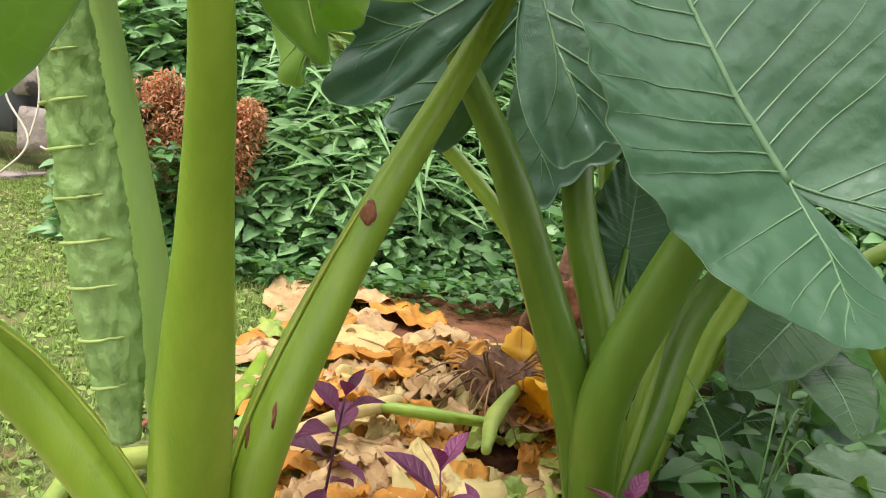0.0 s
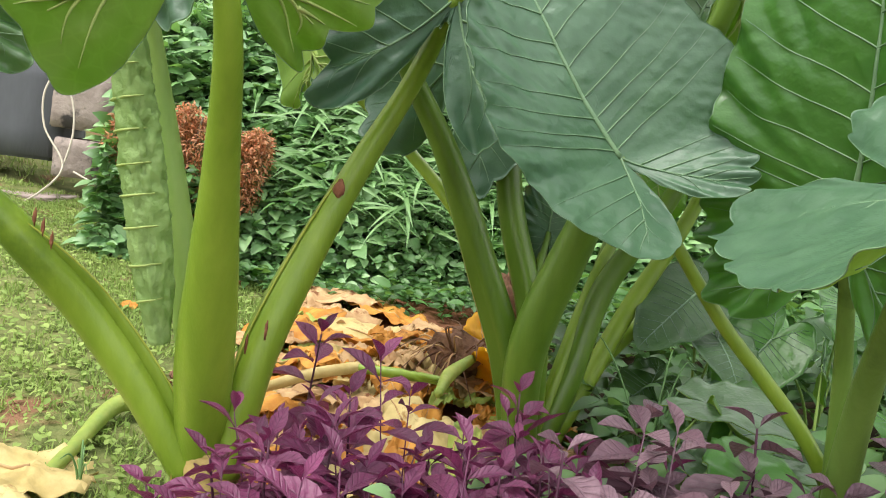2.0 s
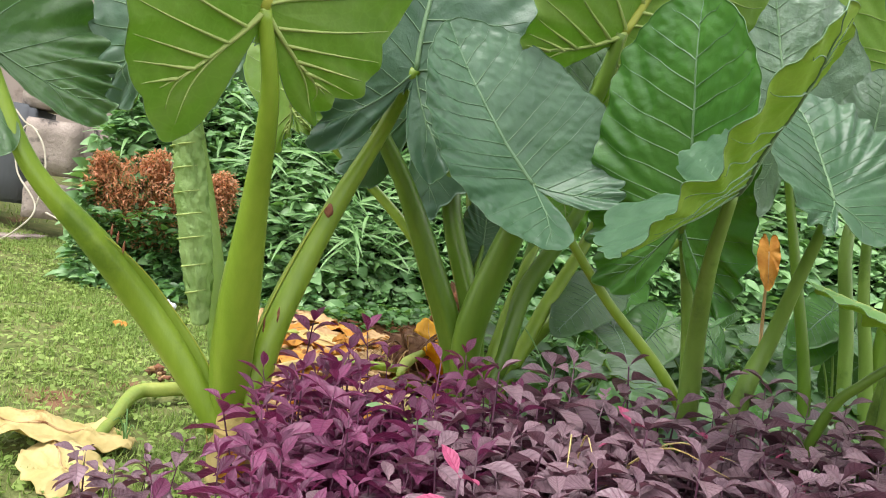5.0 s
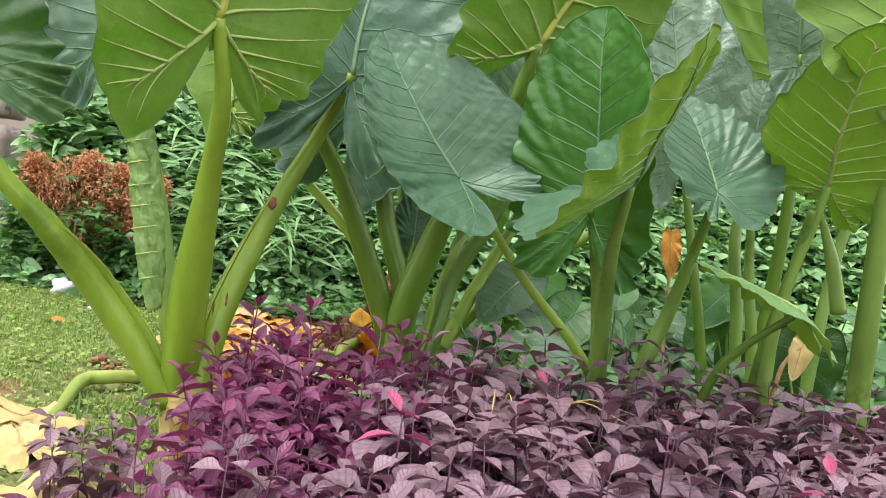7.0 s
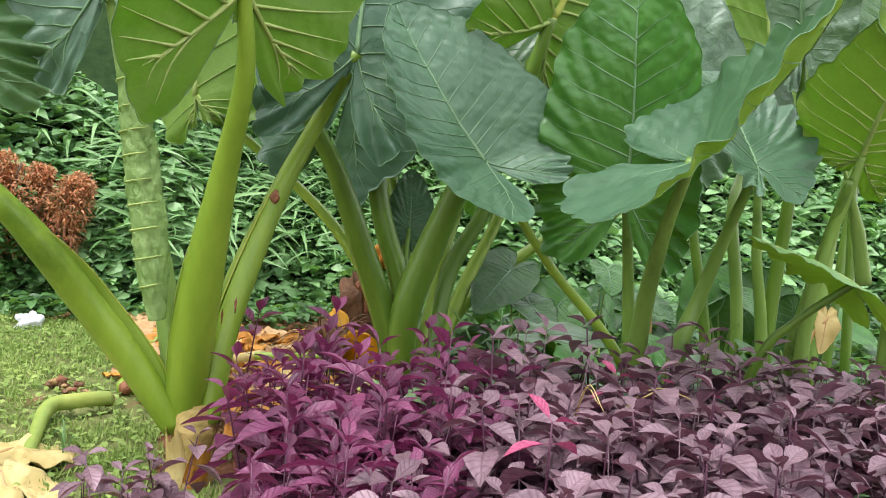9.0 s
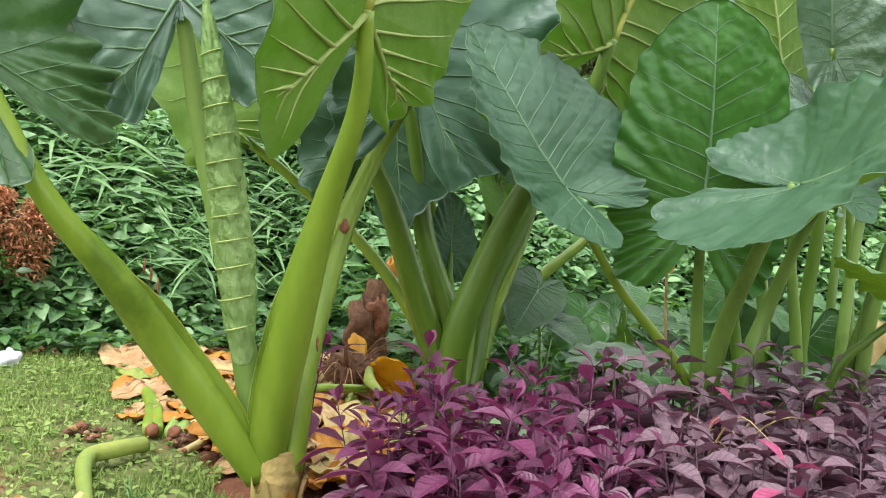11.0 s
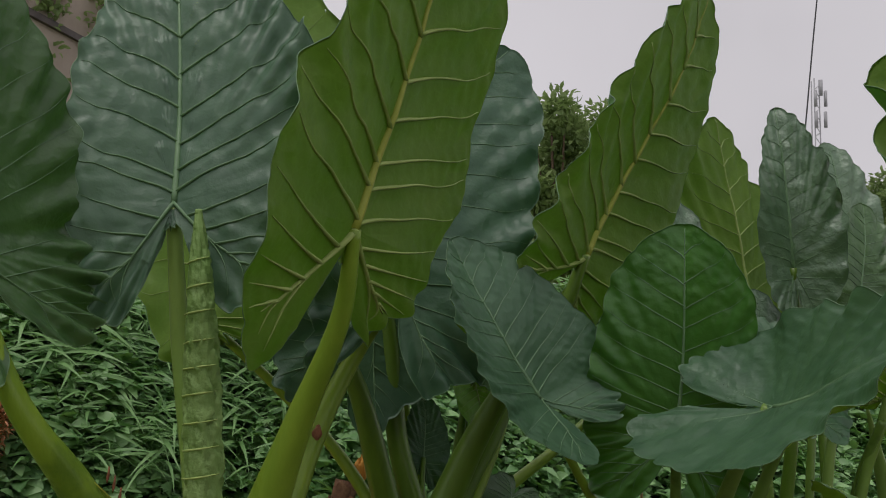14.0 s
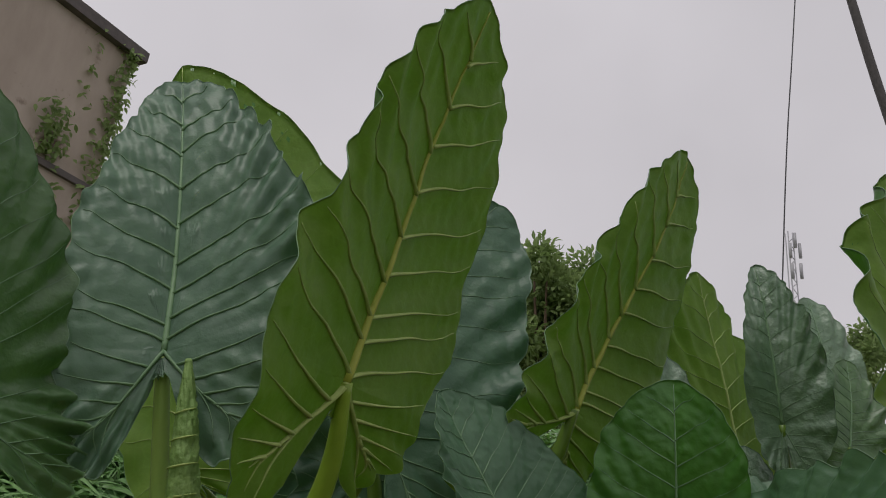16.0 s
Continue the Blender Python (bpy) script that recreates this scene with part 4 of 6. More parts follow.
def roll_shape(u, a):
    crease = np.array([0.10 * noise.noise((2.2 * math.cos(q), 2.2 * math.sin(q), 16 * u + 1.6 * q)) - 0.55 * abs(noise.noise((2.4 * math.cos(q), 2.4 * math.sin(q), 30 * u + 2.4 * q))) for q in a])
    lap = 0.12 * np.exp(-((np.angle(np.exp(1j * (a - 1.3)))) / 0.25) ** 2)
    return 1.13 + crease + lap


rv, rf = tube(roll_line - np.array(p1.location), ROLL_R, 44, (0, -1, 0), roll_shape)
rolled = part("rolled_leaf", mesh_of("rolled_leaf", rv, rf, ROLLED), p1, "pale green new leaf still tightly rolled")

# both take the weed leaf colour with shade painted in
low_weeds("bank_foot_weeds", 1500, -1.2, 0.95, 3.45, 4.1, 0.2, 0.075, UNDERGROWTH_SHADE, 35, "leafy weeds spreading from the foot of the bank")
low_weeds("undergrowth_shrub", 1400, -1.72, -1.0, 3.75, 4.15, 0.5, 0.07, UNDERGROWTH_SHADE, 34, "dark leafy weeds under the copper shrub")
for k in np.linspace(0.1, 0.86, 11):
    # raised side veins that run round the roll
    i = int(k * (len(roll_line) - 1))
    c = roll_line[i] - np.array(p1.location)
    ang = np.linspace(-2.2, 0.75, 14)
    rr = np.interp(k, np.linspace(0, 1, 9), ROLL_R)
    shp = 0.45 * roll_shape(k, ang) + 0.6
    ring = np.stack([np.sin(ang) * rr * shp, -np.cos(ang) * rr * shp, 0.012 * np.sin(ang * 0.9) + 0 * ang], -1) * np.array([1.02, 1.02, 1]) + c
    rv2, rf2 = tube(ring, [0.0012, 0.0026, 0.0026, 0.0014], 6, (0, 0, 1))
    part("side_vein", mesh_of("side_vein", rv2, rf2, VEIN_PALE), rolled)


def lump(center, size, seed, rough=0.25, rings=8, sides=12):
    """Vertices and faces of an uneven rounded lump."""
    r = np.random.default_rng(seed)
    ph = r.uniform(0, 6.28, 6)
    v, f = [], []
    for i in range(rings + 1):
        th = np.pi * i / rings
        for k in range(sides):
            a = 2 * np.pi * k / sides
            s = 1 + rough * (np.sin(3 * a + ph[0] + 2 * th) * 0.4 + np.sin(2 * a + 4 * th + ph[1]) * 0.4 + np.sin(5 * a - 3 * th + ph[2]) * 0.25)
            v.append((center[0] + size[0] * s * np.sin(th) * np.cos(a), center[1] + size[1] * s * np.sin(th) * np.sin(a), center[2] + size[2] * s * np.cos(th)))
    for i in range(rings):
        for k in range(sides):
            k2 = (k + 1) % sides
            f.append((i * sides + k, (i + 1) * sides + k, (i + 1) * sides + k2, i * sides + k2))
    return np.array(v), f


# knobbly rootstocks and the brown scar
def rootstock(plant, at, size, seed):
    v, f = lump(np.array(at) - np.array(plant.location), size, seed, 0.2)
    part("rootstock", mesh_of("rootstock", v, f, STOCK), plant, "pale orange-brown ringed rootstock")


foot1 = np.array((-0.285, 1.225, -0.22)) - np.array(p1.location)
rv1, rf1 = tube(smooth_path([foot1, foot1 + np.array((0.0, 0.0, 0.1)), foot1 + np.array((0.004, -0.004, 0.2)), foot1 + np.array((0.0, 0.0, 0.27))], 12), [0.05, 0.058, 0.06, 0.05], 22, (0, -1, 0), lambda u, q: 1 + 0.05 * np.abs(np.sin(26 * u + 0.5 * np.sin(2 * q))) + 0.05 * np.sin(3 * q + 5 * u))
part("rootstock", mesh_of("rootstock", rv1, rf1, STOCK), p1, "pale orange-brown ringed rootstock")
for k, (turn, high, mat_) in enumerate(((-2.3, 0.2, DRY_YELLOW), (-1.2, 0.17, DRY_ORANGE), (-0.3, 0.23, DRY_TAN))):
    # a torn sheath that stands off the stock, wider at the foot and ragged at the top
    sh, cols_ = [], 9
    for a_ in range(7):
        u = a_ / 6
        for b_ in range(cols_):
            w_ = (b_ / (cols_ - 1) - 0.5) * (1.5 - 0.9 * u)
            rad_ = 0.062 + 0.022 * u ** 2 + 0.006 * math.sin(3 * b_ + k)
            top_ = high * u * (1 - 0.22 * abs(math.sin(2.7 * b_ + k)) * u)
            sh.append(foot1 + np.array((rad_ * math.cos(turn + w_), rad_ * math.sin(turn + w_), top_ + 0.02)))
    sh = np.array(sh)
    inner = sh - np.array([math.cos(turn), math.sin(turn), 0]) * 0.003
    fq = [(a_ * cols_ + b_, a_ * cols_ + b_ + 1, (a_ + 1) * cols_ + b_ + 1, (a_ + 1) * cols_ + b_) for a_ in range(6) for b_ in range(cols_ - 1)]
    part("dead_sheath", mesh_of("dead_sheath", np.vstack([sh, inner]), fq + [tuple(i_ + len(sh) for i_ in reversed(g)) for g in fq], mat_), p1, "torn dried leaf sheath")
rootstock(p2, BASE2, (0.09, 0.09, 0.09), 42)
rootstock(p3, BASE3, (0.05, 0.05, 0.06), 43)
sv, sf = lump(np.array((-0.100, 1.337, 0.651)) - np.array(p1.location), (0.013, 0.009, 0.021), 44, 0.3)
part("scar", mesh_of("scar", sv, sf, SCAR), p1, "brown woody leaf scar")
for px, w in (((-0.197, 1.205, 0.335), 0.006), ((-0.232, 1.190, 0.303), 0.005)):
    sv, sf = lump(np.array(px) - np.array(p1.location), (w * 0.55, 0.005, 0.017), 45, 0.6)
    part("blemish", mesh_of("blemish", sv, sf, SCAR), p1, "brown torn blemish")


for px in ((-0.635, 1.085, 0.503), (-0.618, 1.090, 0.478), (-0.651, 1.080, 0.521)):
    sv, sf = lump(np.array(px) - np.array(p1.location), (0.003, 0.004, 0.015), 46, 0.5)
    part("blemish", mesh_of("blemish", sv, sf, SCAR), p1, "brown frayed edge of the sheath")


# ---- purple bedding plants ----
def purple_template(width, arch, fold=0.24, rows=9):
    """A pointed elliptic leaf on a short stalk, 1 long, puckered between its side veins."""
    v, f = [], []
    for i in range(rows + 1):
        u = i / rows
        e = max(0.0, (u - 0.1) / 0.9)
        w = width * 0.5 * max(0.035, math.sin(math.pi * e ** 0.95) ** 1.05)
        h = arch * (u - u * u * 1.7)
        for k in (-1, -0.5, 0, 0.5, 1):
            pucker = 0.014 * math.cos(math.tau * (4.6 * u - 0.9 * abs(k))) * abs(k) * (1 - abs(k) * 0.4)
            v.append((k * w, u + 0.02 * abs(k), h + fold * w * 2 * abs(k) ** 1.3 + pucker))
    for i in range(rows):
        a = i * 5
        f += [(a + k, a + k + 1, a + k + 6, a + k + 5) for k in range(4)]
    return np.array(v, float), f


def purple_map(count):
    """The flat place of each vertex of that template: -1..1 across, 0..1 along."""
    k = np.arange(count)
    return np.stack([(k % 5 - 2) / 2, (k // 5) / (count / 5 - 1)], -1)


def purple_leaf_mesh(name, width, arch, mat):
    v, f = purple_template(width, arch)
    return mesh_of(name, v, f, mat, uv=purple_map(len(v)))


PURPLE_MESHES = [[purple_leaf_mesh("purple_leaf", w, a, m) for w, a in ((0.42, 0.3), (0.47, 0.2), (0.38, 0.1))] for m in (PURPLE,)][0]
DULL_MESHES = [purple_leaf_mesh("purple_leaf", w, a, PURPLE_GREY) for w, a in ((0.58, 0.12), (0.64, 0.3), (0.52, 0.22))]
PINK_MESH = purple_leaf_mesh("pink_leaf", 0.42, 0.1, MAGENTA)


def leaf_pose(at, yaw, lift, roll, size):
    m = Matrix.Translation(at) @ Euler((0, 0, yaw)).to_matrix().to_4x4() @ Euler((lift, roll, 0)).to_matrix().to_4x4()
    return m @ Matrix.Scale(size, 4)


def purple_plan(seed, dull):
    """Height, and per leaf: place up the stem, yaw, lift, roll, size."""
    r = random.Random(seed)
    h = r.uniform(0.33, 0.46) if dull else r.uniform(0.32, 0.48)
    bend = (r.uniform(-0.05, 0.05), r.uniform(-0.05, 0.05))
    leaves = []
    nodes = 6 if dull else 8
    turn = r.uniform(0, 3.14)
    for k in range(nodes):
        u = 1 - (0.055 * k + 0.018 * k * k if dull else 0.075 * k + 0.006 * k * k)
        if u < 0.3:
            break
        for s in (0, math.pi):
            base = 0.108 if dull else 0.088
            size = base * (0.55 + 0.27 * min(k, 2)) * r.uniform(0.78, 1.3)
            lift = ((0.5, -0.05, -0.35, -0.5, -0.6, -0.7) if dull else (0.9, 0.5, 0.2, -0.05, -0.25, -0.4, -0.5, -0.6))[k] + r.uniform(-0.3, 0.3)
            leaves.append((u, turn + s + r.uniform(-0.35, 0.35), lift, r.uniform(-0.4, 0.4), size))
        turn += 1.57
    return h, bend, leaves


def purple_plant(seed, dull, pink=False):
    h, bend, leaves = purple_plan(seed, dull)
    ob = thing("purple_bedding_plant", (0, 0, 0),
               "dull plum-purple leafy bedding plant with broad leaves" if dull else "deep magenta-purple leafy bedding plant with narrow leaves", "plant", "purple bedding plants")
    line = smooth_path([(0, 0, 0), (bend[0] * 0.3, bend[1] * 0.3, h * 0.5), (bend[0], bend[1], h)], 5)
    v, f = tube(line, [0.0035, 0.0028, 0.0018], 6, (1, 0, 0))
    part("stem", mesh_of("stem", v, f, PURPLE_STEM), ob)
    meshes = DULL_MESHES if dull else PURPLE_MESHES
    for i, (u, yaw, lift, roll, size) in enumerate(leaves):
        at = line[min(len(line) - 1, int(u * (len(line) - 1)))] * 1.0
        at = np.array([np.interp(u, np.linspace(0, 1, len(line)), line[:, c]) for c in range(3)])
        lf = part("leaf", PINK_MESH if (pink and i < 4) else meshes[(seed + i) % 3], ob, "bright pink young leaf" if (pink and i < 4) else "")
        lf.matrix_basis = leaf_pose(at, yaw, lift, roll, size)
    return ob


CLUMP_AT = (-0.396, 0.633)


def in_bed(x, y):
    """The bed's outline: a slanting edge on the lawn side, the big plants behind."""
    left = np.interp(y, [-0.75, 0.2, 0.55, 0.8, 1.1], [-0.27, -0.2, -0.19, -0.18, -0.11])
    far = np.interp(x, [-0.4, 0.0, 0.35, 0.8, 1.3, 2.6], [0.85, 1.12, 1.15, 0.95, 0.98, 0.95])
    clump = (x - CLUMP_AT[0]) ** 2 + (y - CLUMP_AT[1]) ** 2 < 0.013
    return (x > left and y < far) or clump


def is_dull(x, y, r):
    return x + 0.55 * (0.5 - y) + r.uniform(-0.16, 0.16) > 0.3 or x < -0.28


bed_rng = random.Random(5)
spots = []
yy = -0.72
while yy < 1.18:
    xx = -0.6
    while xx < 2.5:
        px, py = xx + bed_rng.uniform(-0.03, 0.03), yy + bed_rng.uniform(-0.03, 0.03)
        if in_bed(px, py):
            spots.append((px, py))
        xx += 0.064
    yy += 0.064
kinds = {True: [purple_plant(s, True, s == 103) for s in range(100, 106)], False: [purple_plant(s, False, s == 205) for s in range(200, 207)]}
used = {True: [False] * 6, False: [False] * 7}
near_spots = [s for s in spots if -0.55 < s[0] < 1.15 and s[1] > -0.45]
far_spots = [s for s in spots if s not in near_spots]
bed_rng.shuffle(near_spots)
things_here, rest_here = near_spots[:270], near_spots[270:] + far_spots


def bed_pose(x, y, r):
    z = float(ground_z(np.float64(x), np.float64(y)))
    tall = (0.84 + 0.2 * min(1.0, max(0.0, (y + 0.2) / 1.0))) * (0.6 if x < -0.28 else 1.0)
    return Matrix.Translation((x, y, z)) @ Euler((r.uniform(-0.12, 0.12), r.uniform(-0.12, 0.12), r.uniform(0, 6.28))).to_matrix().to_4x4() @ Matrix.Scale(r.uniform(0.8, 1.15) * tall, 4)


for x, y in things_here:
    d = is_dull(x, y, bed_rng)
    i = bed_rng.randrange(len(kinds[d]))
    if (d and i == 3 or not d and i == 5) and bed_rng.random() < 0.7:
        i = 0
    m = bed_pose(x, y, bed_rng)
    if not used[d][i]:
        kinds[d][i].matrix_basis = m
        used[d][i] = True
    else:
        c = copy_thing(kinds[d][i], m)
        c.matrix_basis = m
sprig = purple_plant(211, False)
sprig.matrix_basis = Matrix.Translation((-0.137, 1.493, -0.18)) @ Matrix.Scale(1.15, 4)
star = purple_plant(107, True, True)
STAR_AT = (1.043, 0.510)
star.matrix_basis = Matrix.Translation((*STAR_AT, -0.2))
for d in kinds:
    for i, k in enumerate(kinds[d]):
        if not used[d][i]:
            k.matrix_basis = Matrix.Translation((0.5 if d else 0.0, 0.3 + 0.02 * i, -0.18))

for dull in (True, False):
    rows_v, rows_f, rows_m, n = [], [], [], 0
    tv, tf = purple_template(0.5 if dull else 0.38, 0.2, rows=6)
    tv4 = np.column_stack([tv, np.ones(len(tv))])
    for x, y in rest_here:
        if is_dull(x, y, bed_rng) != dull:
            continue
        m = bed_pose(x, y, bed_rng)
        h, bend, leaves = purple_plan(bed_rng.randrange(10 ** 6), dull)
        for u, yaw, lift, roll, size in leaves:
            mm = np.array(m @ leaf_pose((bend[0] * u, bend[1] * u, h * u), yaw, lift, roll, size))
            rows_v.append((tv4 @ mm.T)[:, :3])
            rows_m.append(purple_map(len(tv)))
            rows_f += [tuple(q + n for q in g) for g in tf]
            n += len(tv)
        line = [np.array(m @ Vector((bend[0] * u, bend[1] * u, h * u))) for u in (0, 0.5, 1)]
        pv, pf = tube(line, [0.0024, 0.0014], 5, (1, 0, 0))
        rows_m.append(np.zeros((len(pv), 2)))
        rows_v.append(pv)
        rows_f += [tuple(q + n for q in g) for g in pf]
        n += len(pv)
    if n:
        tagged(new("purple_bedding", mesh_of("purple_bedding", np.vstack(rows_v), rows_f, PURPLE_GREY if dull else PURPLE, uv=np.vstack(rows_m))), "dense purple-leaved bedding plants", "plant", kind="stuff")


# ---- fallen leaves and stalks ----
def dry_leaf(x, y, z, size, yaw, mat, seed, label, tilt=(0, 0), crumple=1.0, width=0.8, vein=None):
    """A wilted elephant ear leaf lying crumpled, with its own waves and folds."""
    r = np.random.default_rng(seed)
    lf = Leaf((0, 0, 0), (0, size, 0), (0, 0, 1), width, 0.1, -0.05, 0.013 * crumple, 0.9, 0.1, seed, 11)
    around, rings = 60, 9
    a = np.linspace(-np.pi, np.pi, around + 1)
    q = np.vstack([[[0, 0]]] + [lf.flat(a, k) for k in np.linspace(0, 1, rings + 1)[1:]])
    ragged = 1 + 0.02 * np.sin(np.arange(len(q)) * 2.3 + seed)
    q = q * ragged[:, None]
    p = lf.lift(q)
    ph = r.uniform(0, 6.28, 8)
    X, Y = q[:, 0] * 9, q[:, 1] * 9
    amp = size * 0.045 * crumple
    p[:, 2] += amp * np.array([2.6 * noise.noise((0.33 * u, 0.33 * w, seed * 0.7)) + 1.5 * abs(noise.noise((0.8 * u, 0.8 * w, seed * 1.3))) + 0.5 * noise.noise((2.1 * u, 2.1 * w, seed)) for u, w in zip(X, Y)])
    p[:, 2] -= p[:, 2].min() * 0.75
    n = around + 1
    f = [(0, 1 + k, 2 + k) for k in range(around)]
    for i in range(rings - 1):
        b0, b1 = 1 + i * n, 1 + (i + 1) * n
        f += [(b0 + k, b1 + k, b1 + k + 1, b0 + k + 1) for k in range(around)]
    m = len(p)
    low = p - np.array([0, 0, 0.002])
    v = np.vstack([p, low])
    fs = f + [tuple(reversed([i + m for i in g])) for g in f]
    b1 = 1 + (rings - 1) * n
    fs += [(b1 + k, b1 + m + k, b1 + m + k + 1, b1 + k + 1) for k in range(around)]
    ob = tagged(new("dry_leaf", mesh_of("dry_leaf", v, fs, mat)), label, "dry leaf", "fallen leaves")
    ob.matrix_basis = Matrix.Translation((x, y, z)) @ Euler((tilt[0], tilt[1], yaw)).to_matrix().to_4x4()
    ribv, ribf = tube(np.vstack([p[0]] + [p[1 + i * n + around // 2] for i in range(rings)]) + np.array([0, 0, 0.001]), [size * 0.016, size * 0.01, size * 0.003], 7, (0, 0, 1))
    part("midrib", mesh_of("midrib", ribv, ribf, vein or DRY_TAN), ob)
    return ob


PILE = [("tan papery dry leaf on the litter heap", DRY_TAN), ("orange-brown dry leaf on the litter heap", DRY_ORANGE), ("yellow wilted leaf on the litter heap", DRY_YELLOW), ("half-green wilting leaf on the litter heap", DRY_GREEN)]
pile_rng = random.Random(17)
for i in range(84):
    y = 1.35 + 1.75 * (i / 84) + pile_rng.uniform(-0.1, 0.1)
    x = pile_rng.uniform(-0.36 - 0.08 * (y - 1.4), 0.62)
    k = pile_rng.choices([0, 1, 2, 3], [4, 6, 2, 1])[0]
    z = float(ground_z(np.float64(x), np.float64(y))) + pile_rng.uniform(0.0, 0.1) * max(0.25, 1 - abs(x - 0.1) * 1.2)
    dry_leaf(x, y, z, pile_rng.uniform(0.16, 0.34), pile_rng.uniform(0, 6.28), PILE[k][1], 300 + i, PILE[k][0], (pile_rng.uniform(-0.25, 0.25), pile_rng.uniform(-0.25, 0.25)), pile_rng.uniform(0.9, 1.9))
dry_leaf(0.33, 2.34, 0.1, 0.16, 0.5, FLOWER_GOLD, 401, "golden-yellow curled leaf standing up in the litter", (0.95, 0.25), 1.0, 1.0)
for i in range(90):
    y = pile_rng.uniform(1.35, 2.7)
    x = pile_rng.uniform(-0.3, 0.55)
    k = pile_rng.choices([0, 1, 2, 3], [4, 4, 2, 2])[0]
    z = float(ground_z(np.float64(x), np.float64(y))) + pile_rng.uniform(0.06, 0.13) * max(0.4, 1 - abs(x - 0.1))
    dry_leaf(x, y, z, pile_rng.uniform(0.07, 0.18), pile_rng.uniform(0, 6.28), PILE[k][1], 450 + i, PILE[k][0].replace("leaf", "leaf scrap"), (pile_rng.uniform(-0.5, 0.5), pile_rng.uniform(-0.5, 0.5)), 2.4, pile_rng.uniform(0.5, 0.9))
dry_leaf(0.4, 2.2, 0.02, 0.24, 2.6, FLOWER_GOLD, 402, "golden-orange curled leaf in the litter", (0.7, -0.3), 1.0, 0.9)
for i, (gx_, gy_, size, yaw, k) in enumerate(((*(-0.755, 1.374), 0.34, 1.9, 2), (*(-0.702, 1.105), 0.26, 0.6, 2), (*(-0.630, 0.562), 0.36, -1.3, 2),
                                              (*(-0.453, 3.287), 0.4, 0.3, 0), (*(-0.176, 3.566), 0.34, 2.2, 0), (*(-0.008, 3.365), 0.3, 1.2, 1), (*(-1.129, 2.880), 0.08, 0.4, 1))):
    dry_leaf(gx_, gy_, float(ground_z(np.float64(gx_), np.float64(gy_))) + 0.01, size, yaw, PILE[k][1], 420 + i, ("tan papery dry leaf lying on the lawn", "small brown dry leaf lying on the lawn", "pale yellow dry leaf lying on the lawn")[k], (0.05, 0.0), 1.1)


def fallen_stalk(points, radii, mat, label, open_from=0.5):
    """A cut leaf stalk lying on the ground: round at one end, an open channel at the other."""
    line = smooth_path(points, 8)
    ob = thing("fallen_stalk", tuple(line[0]), label, "stalk", "fallen stalks")

    def shape(u, a):
        k = np.clip((u - open_from) / 0.3, 0, 1)
        off = np.angle(np.exp(1j * (a - np.pi / 2)))
        return 1 - k * 0.75 * np.exp(-(off / 0.75) ** 2) + 0.18 * k * np.exp(-((np.abs(off) - 1.1) / 0.25) ** 2)

    v, f = tube(line - line[0], radii, 18, (1, 0, 0), shape)
    part("stalk", mesh_of("stalk", v, f, mat), ob)
    ev, ef = lump(line[-1] - line[0], (radii[-1] * 0.75,) * 3, 61, 0.2, 6, 10)
    part("cut_end", mesh_of("cut_end", ev, ef, SCAR), ob, "brown dried cut end")
    return ob


def on_ground(p, up=0.025):
    return (p[0], p[1], float(ground_z(np.float64(p[0]), np.float64(p[1]))) + up)


fallen_stalk([on_ground((-0.706, 1.154), 0.015), on_ground((-0.729, 1.549), 0.02), on_ground((-0.724, 1.781), 0.045), on_ground((-0.636, 1.836), 0.05), on_ground((-0.553, 1.901), 0.04)], [0.016, 0.02, 0.026, 0.03, 0.03], DRY_GREEN, "green cut leaf stalk bent on the lawn")
fallen_stalk([on_ground((-0.578, 3.230), 0.01), on_ground((-0.502, 2.808), 0.03), on_ground((-0.481, 2.412), 0.035), on_ground((-0.508, 2.096), 0.03)], [0.012, 0.02, 0.03, 0.035], STALK, "yellow-green cut leaf stalk on the lawn")
fallen_stalk([on_ground((-0.204, 2.837), 0.02), on_ground((-0.334, 2.440), 0.035), on_ground((-0.437, 2.058), 0.03)], [0.016, 0.03, 0.036], STALK_PALE, "pale green cut leaf stalk on the lawn", 0.2)
fallen_stalk([on_ground((-0.261, 2.182), 0.02), on_ground((-0.354, 1.985), 0.02), on_ground((-0.420, 1.913), 0.015)], [0.014, 0.016, 0.012], DRY_YELLOW, "yellow wilted stalk on the lawn", 0.9)
fallen_stalk([(-0.1, 2.05, 0.06), (0.08, 2.0, 0.075), (0.24, 2.0, 0.07)], [0.014, 0.018, 0.015], STALK, "green cut leaf stalk across the litter")
fallen_stalk([(0.2, 1.75, 0.1), (0.23, 1.95, 0.11), (0.3, 2.15, 0.12)], [0.012, 0.022, 0.016], DRY_GREEN, "wilting green stalk on the litter", 0.0)
fallen_stalk([(-0.3, 1.75, 0.04), (-0.18, 1.9, 0.06), (-0.02, 2.1, 0.06)], [0.014, 0.02, 0.022], DRY_YELLOW, "yellow wilted stalk on the litter", 0.2)

# tangle of dry roots on the heap
roots = thing("root_tangle", (0.26, 2.3, 0.08), "dark brown tangle of dry roots on the litter heap", "roots")
root_rng = random.Random(3)
cv, cf = lump((0, 0, 0.02), (0.1, 0.09, 0.07), 71, 0.5)
part("root_ball", mesh_of("root_ball", cv, cf, ROOT), roots)
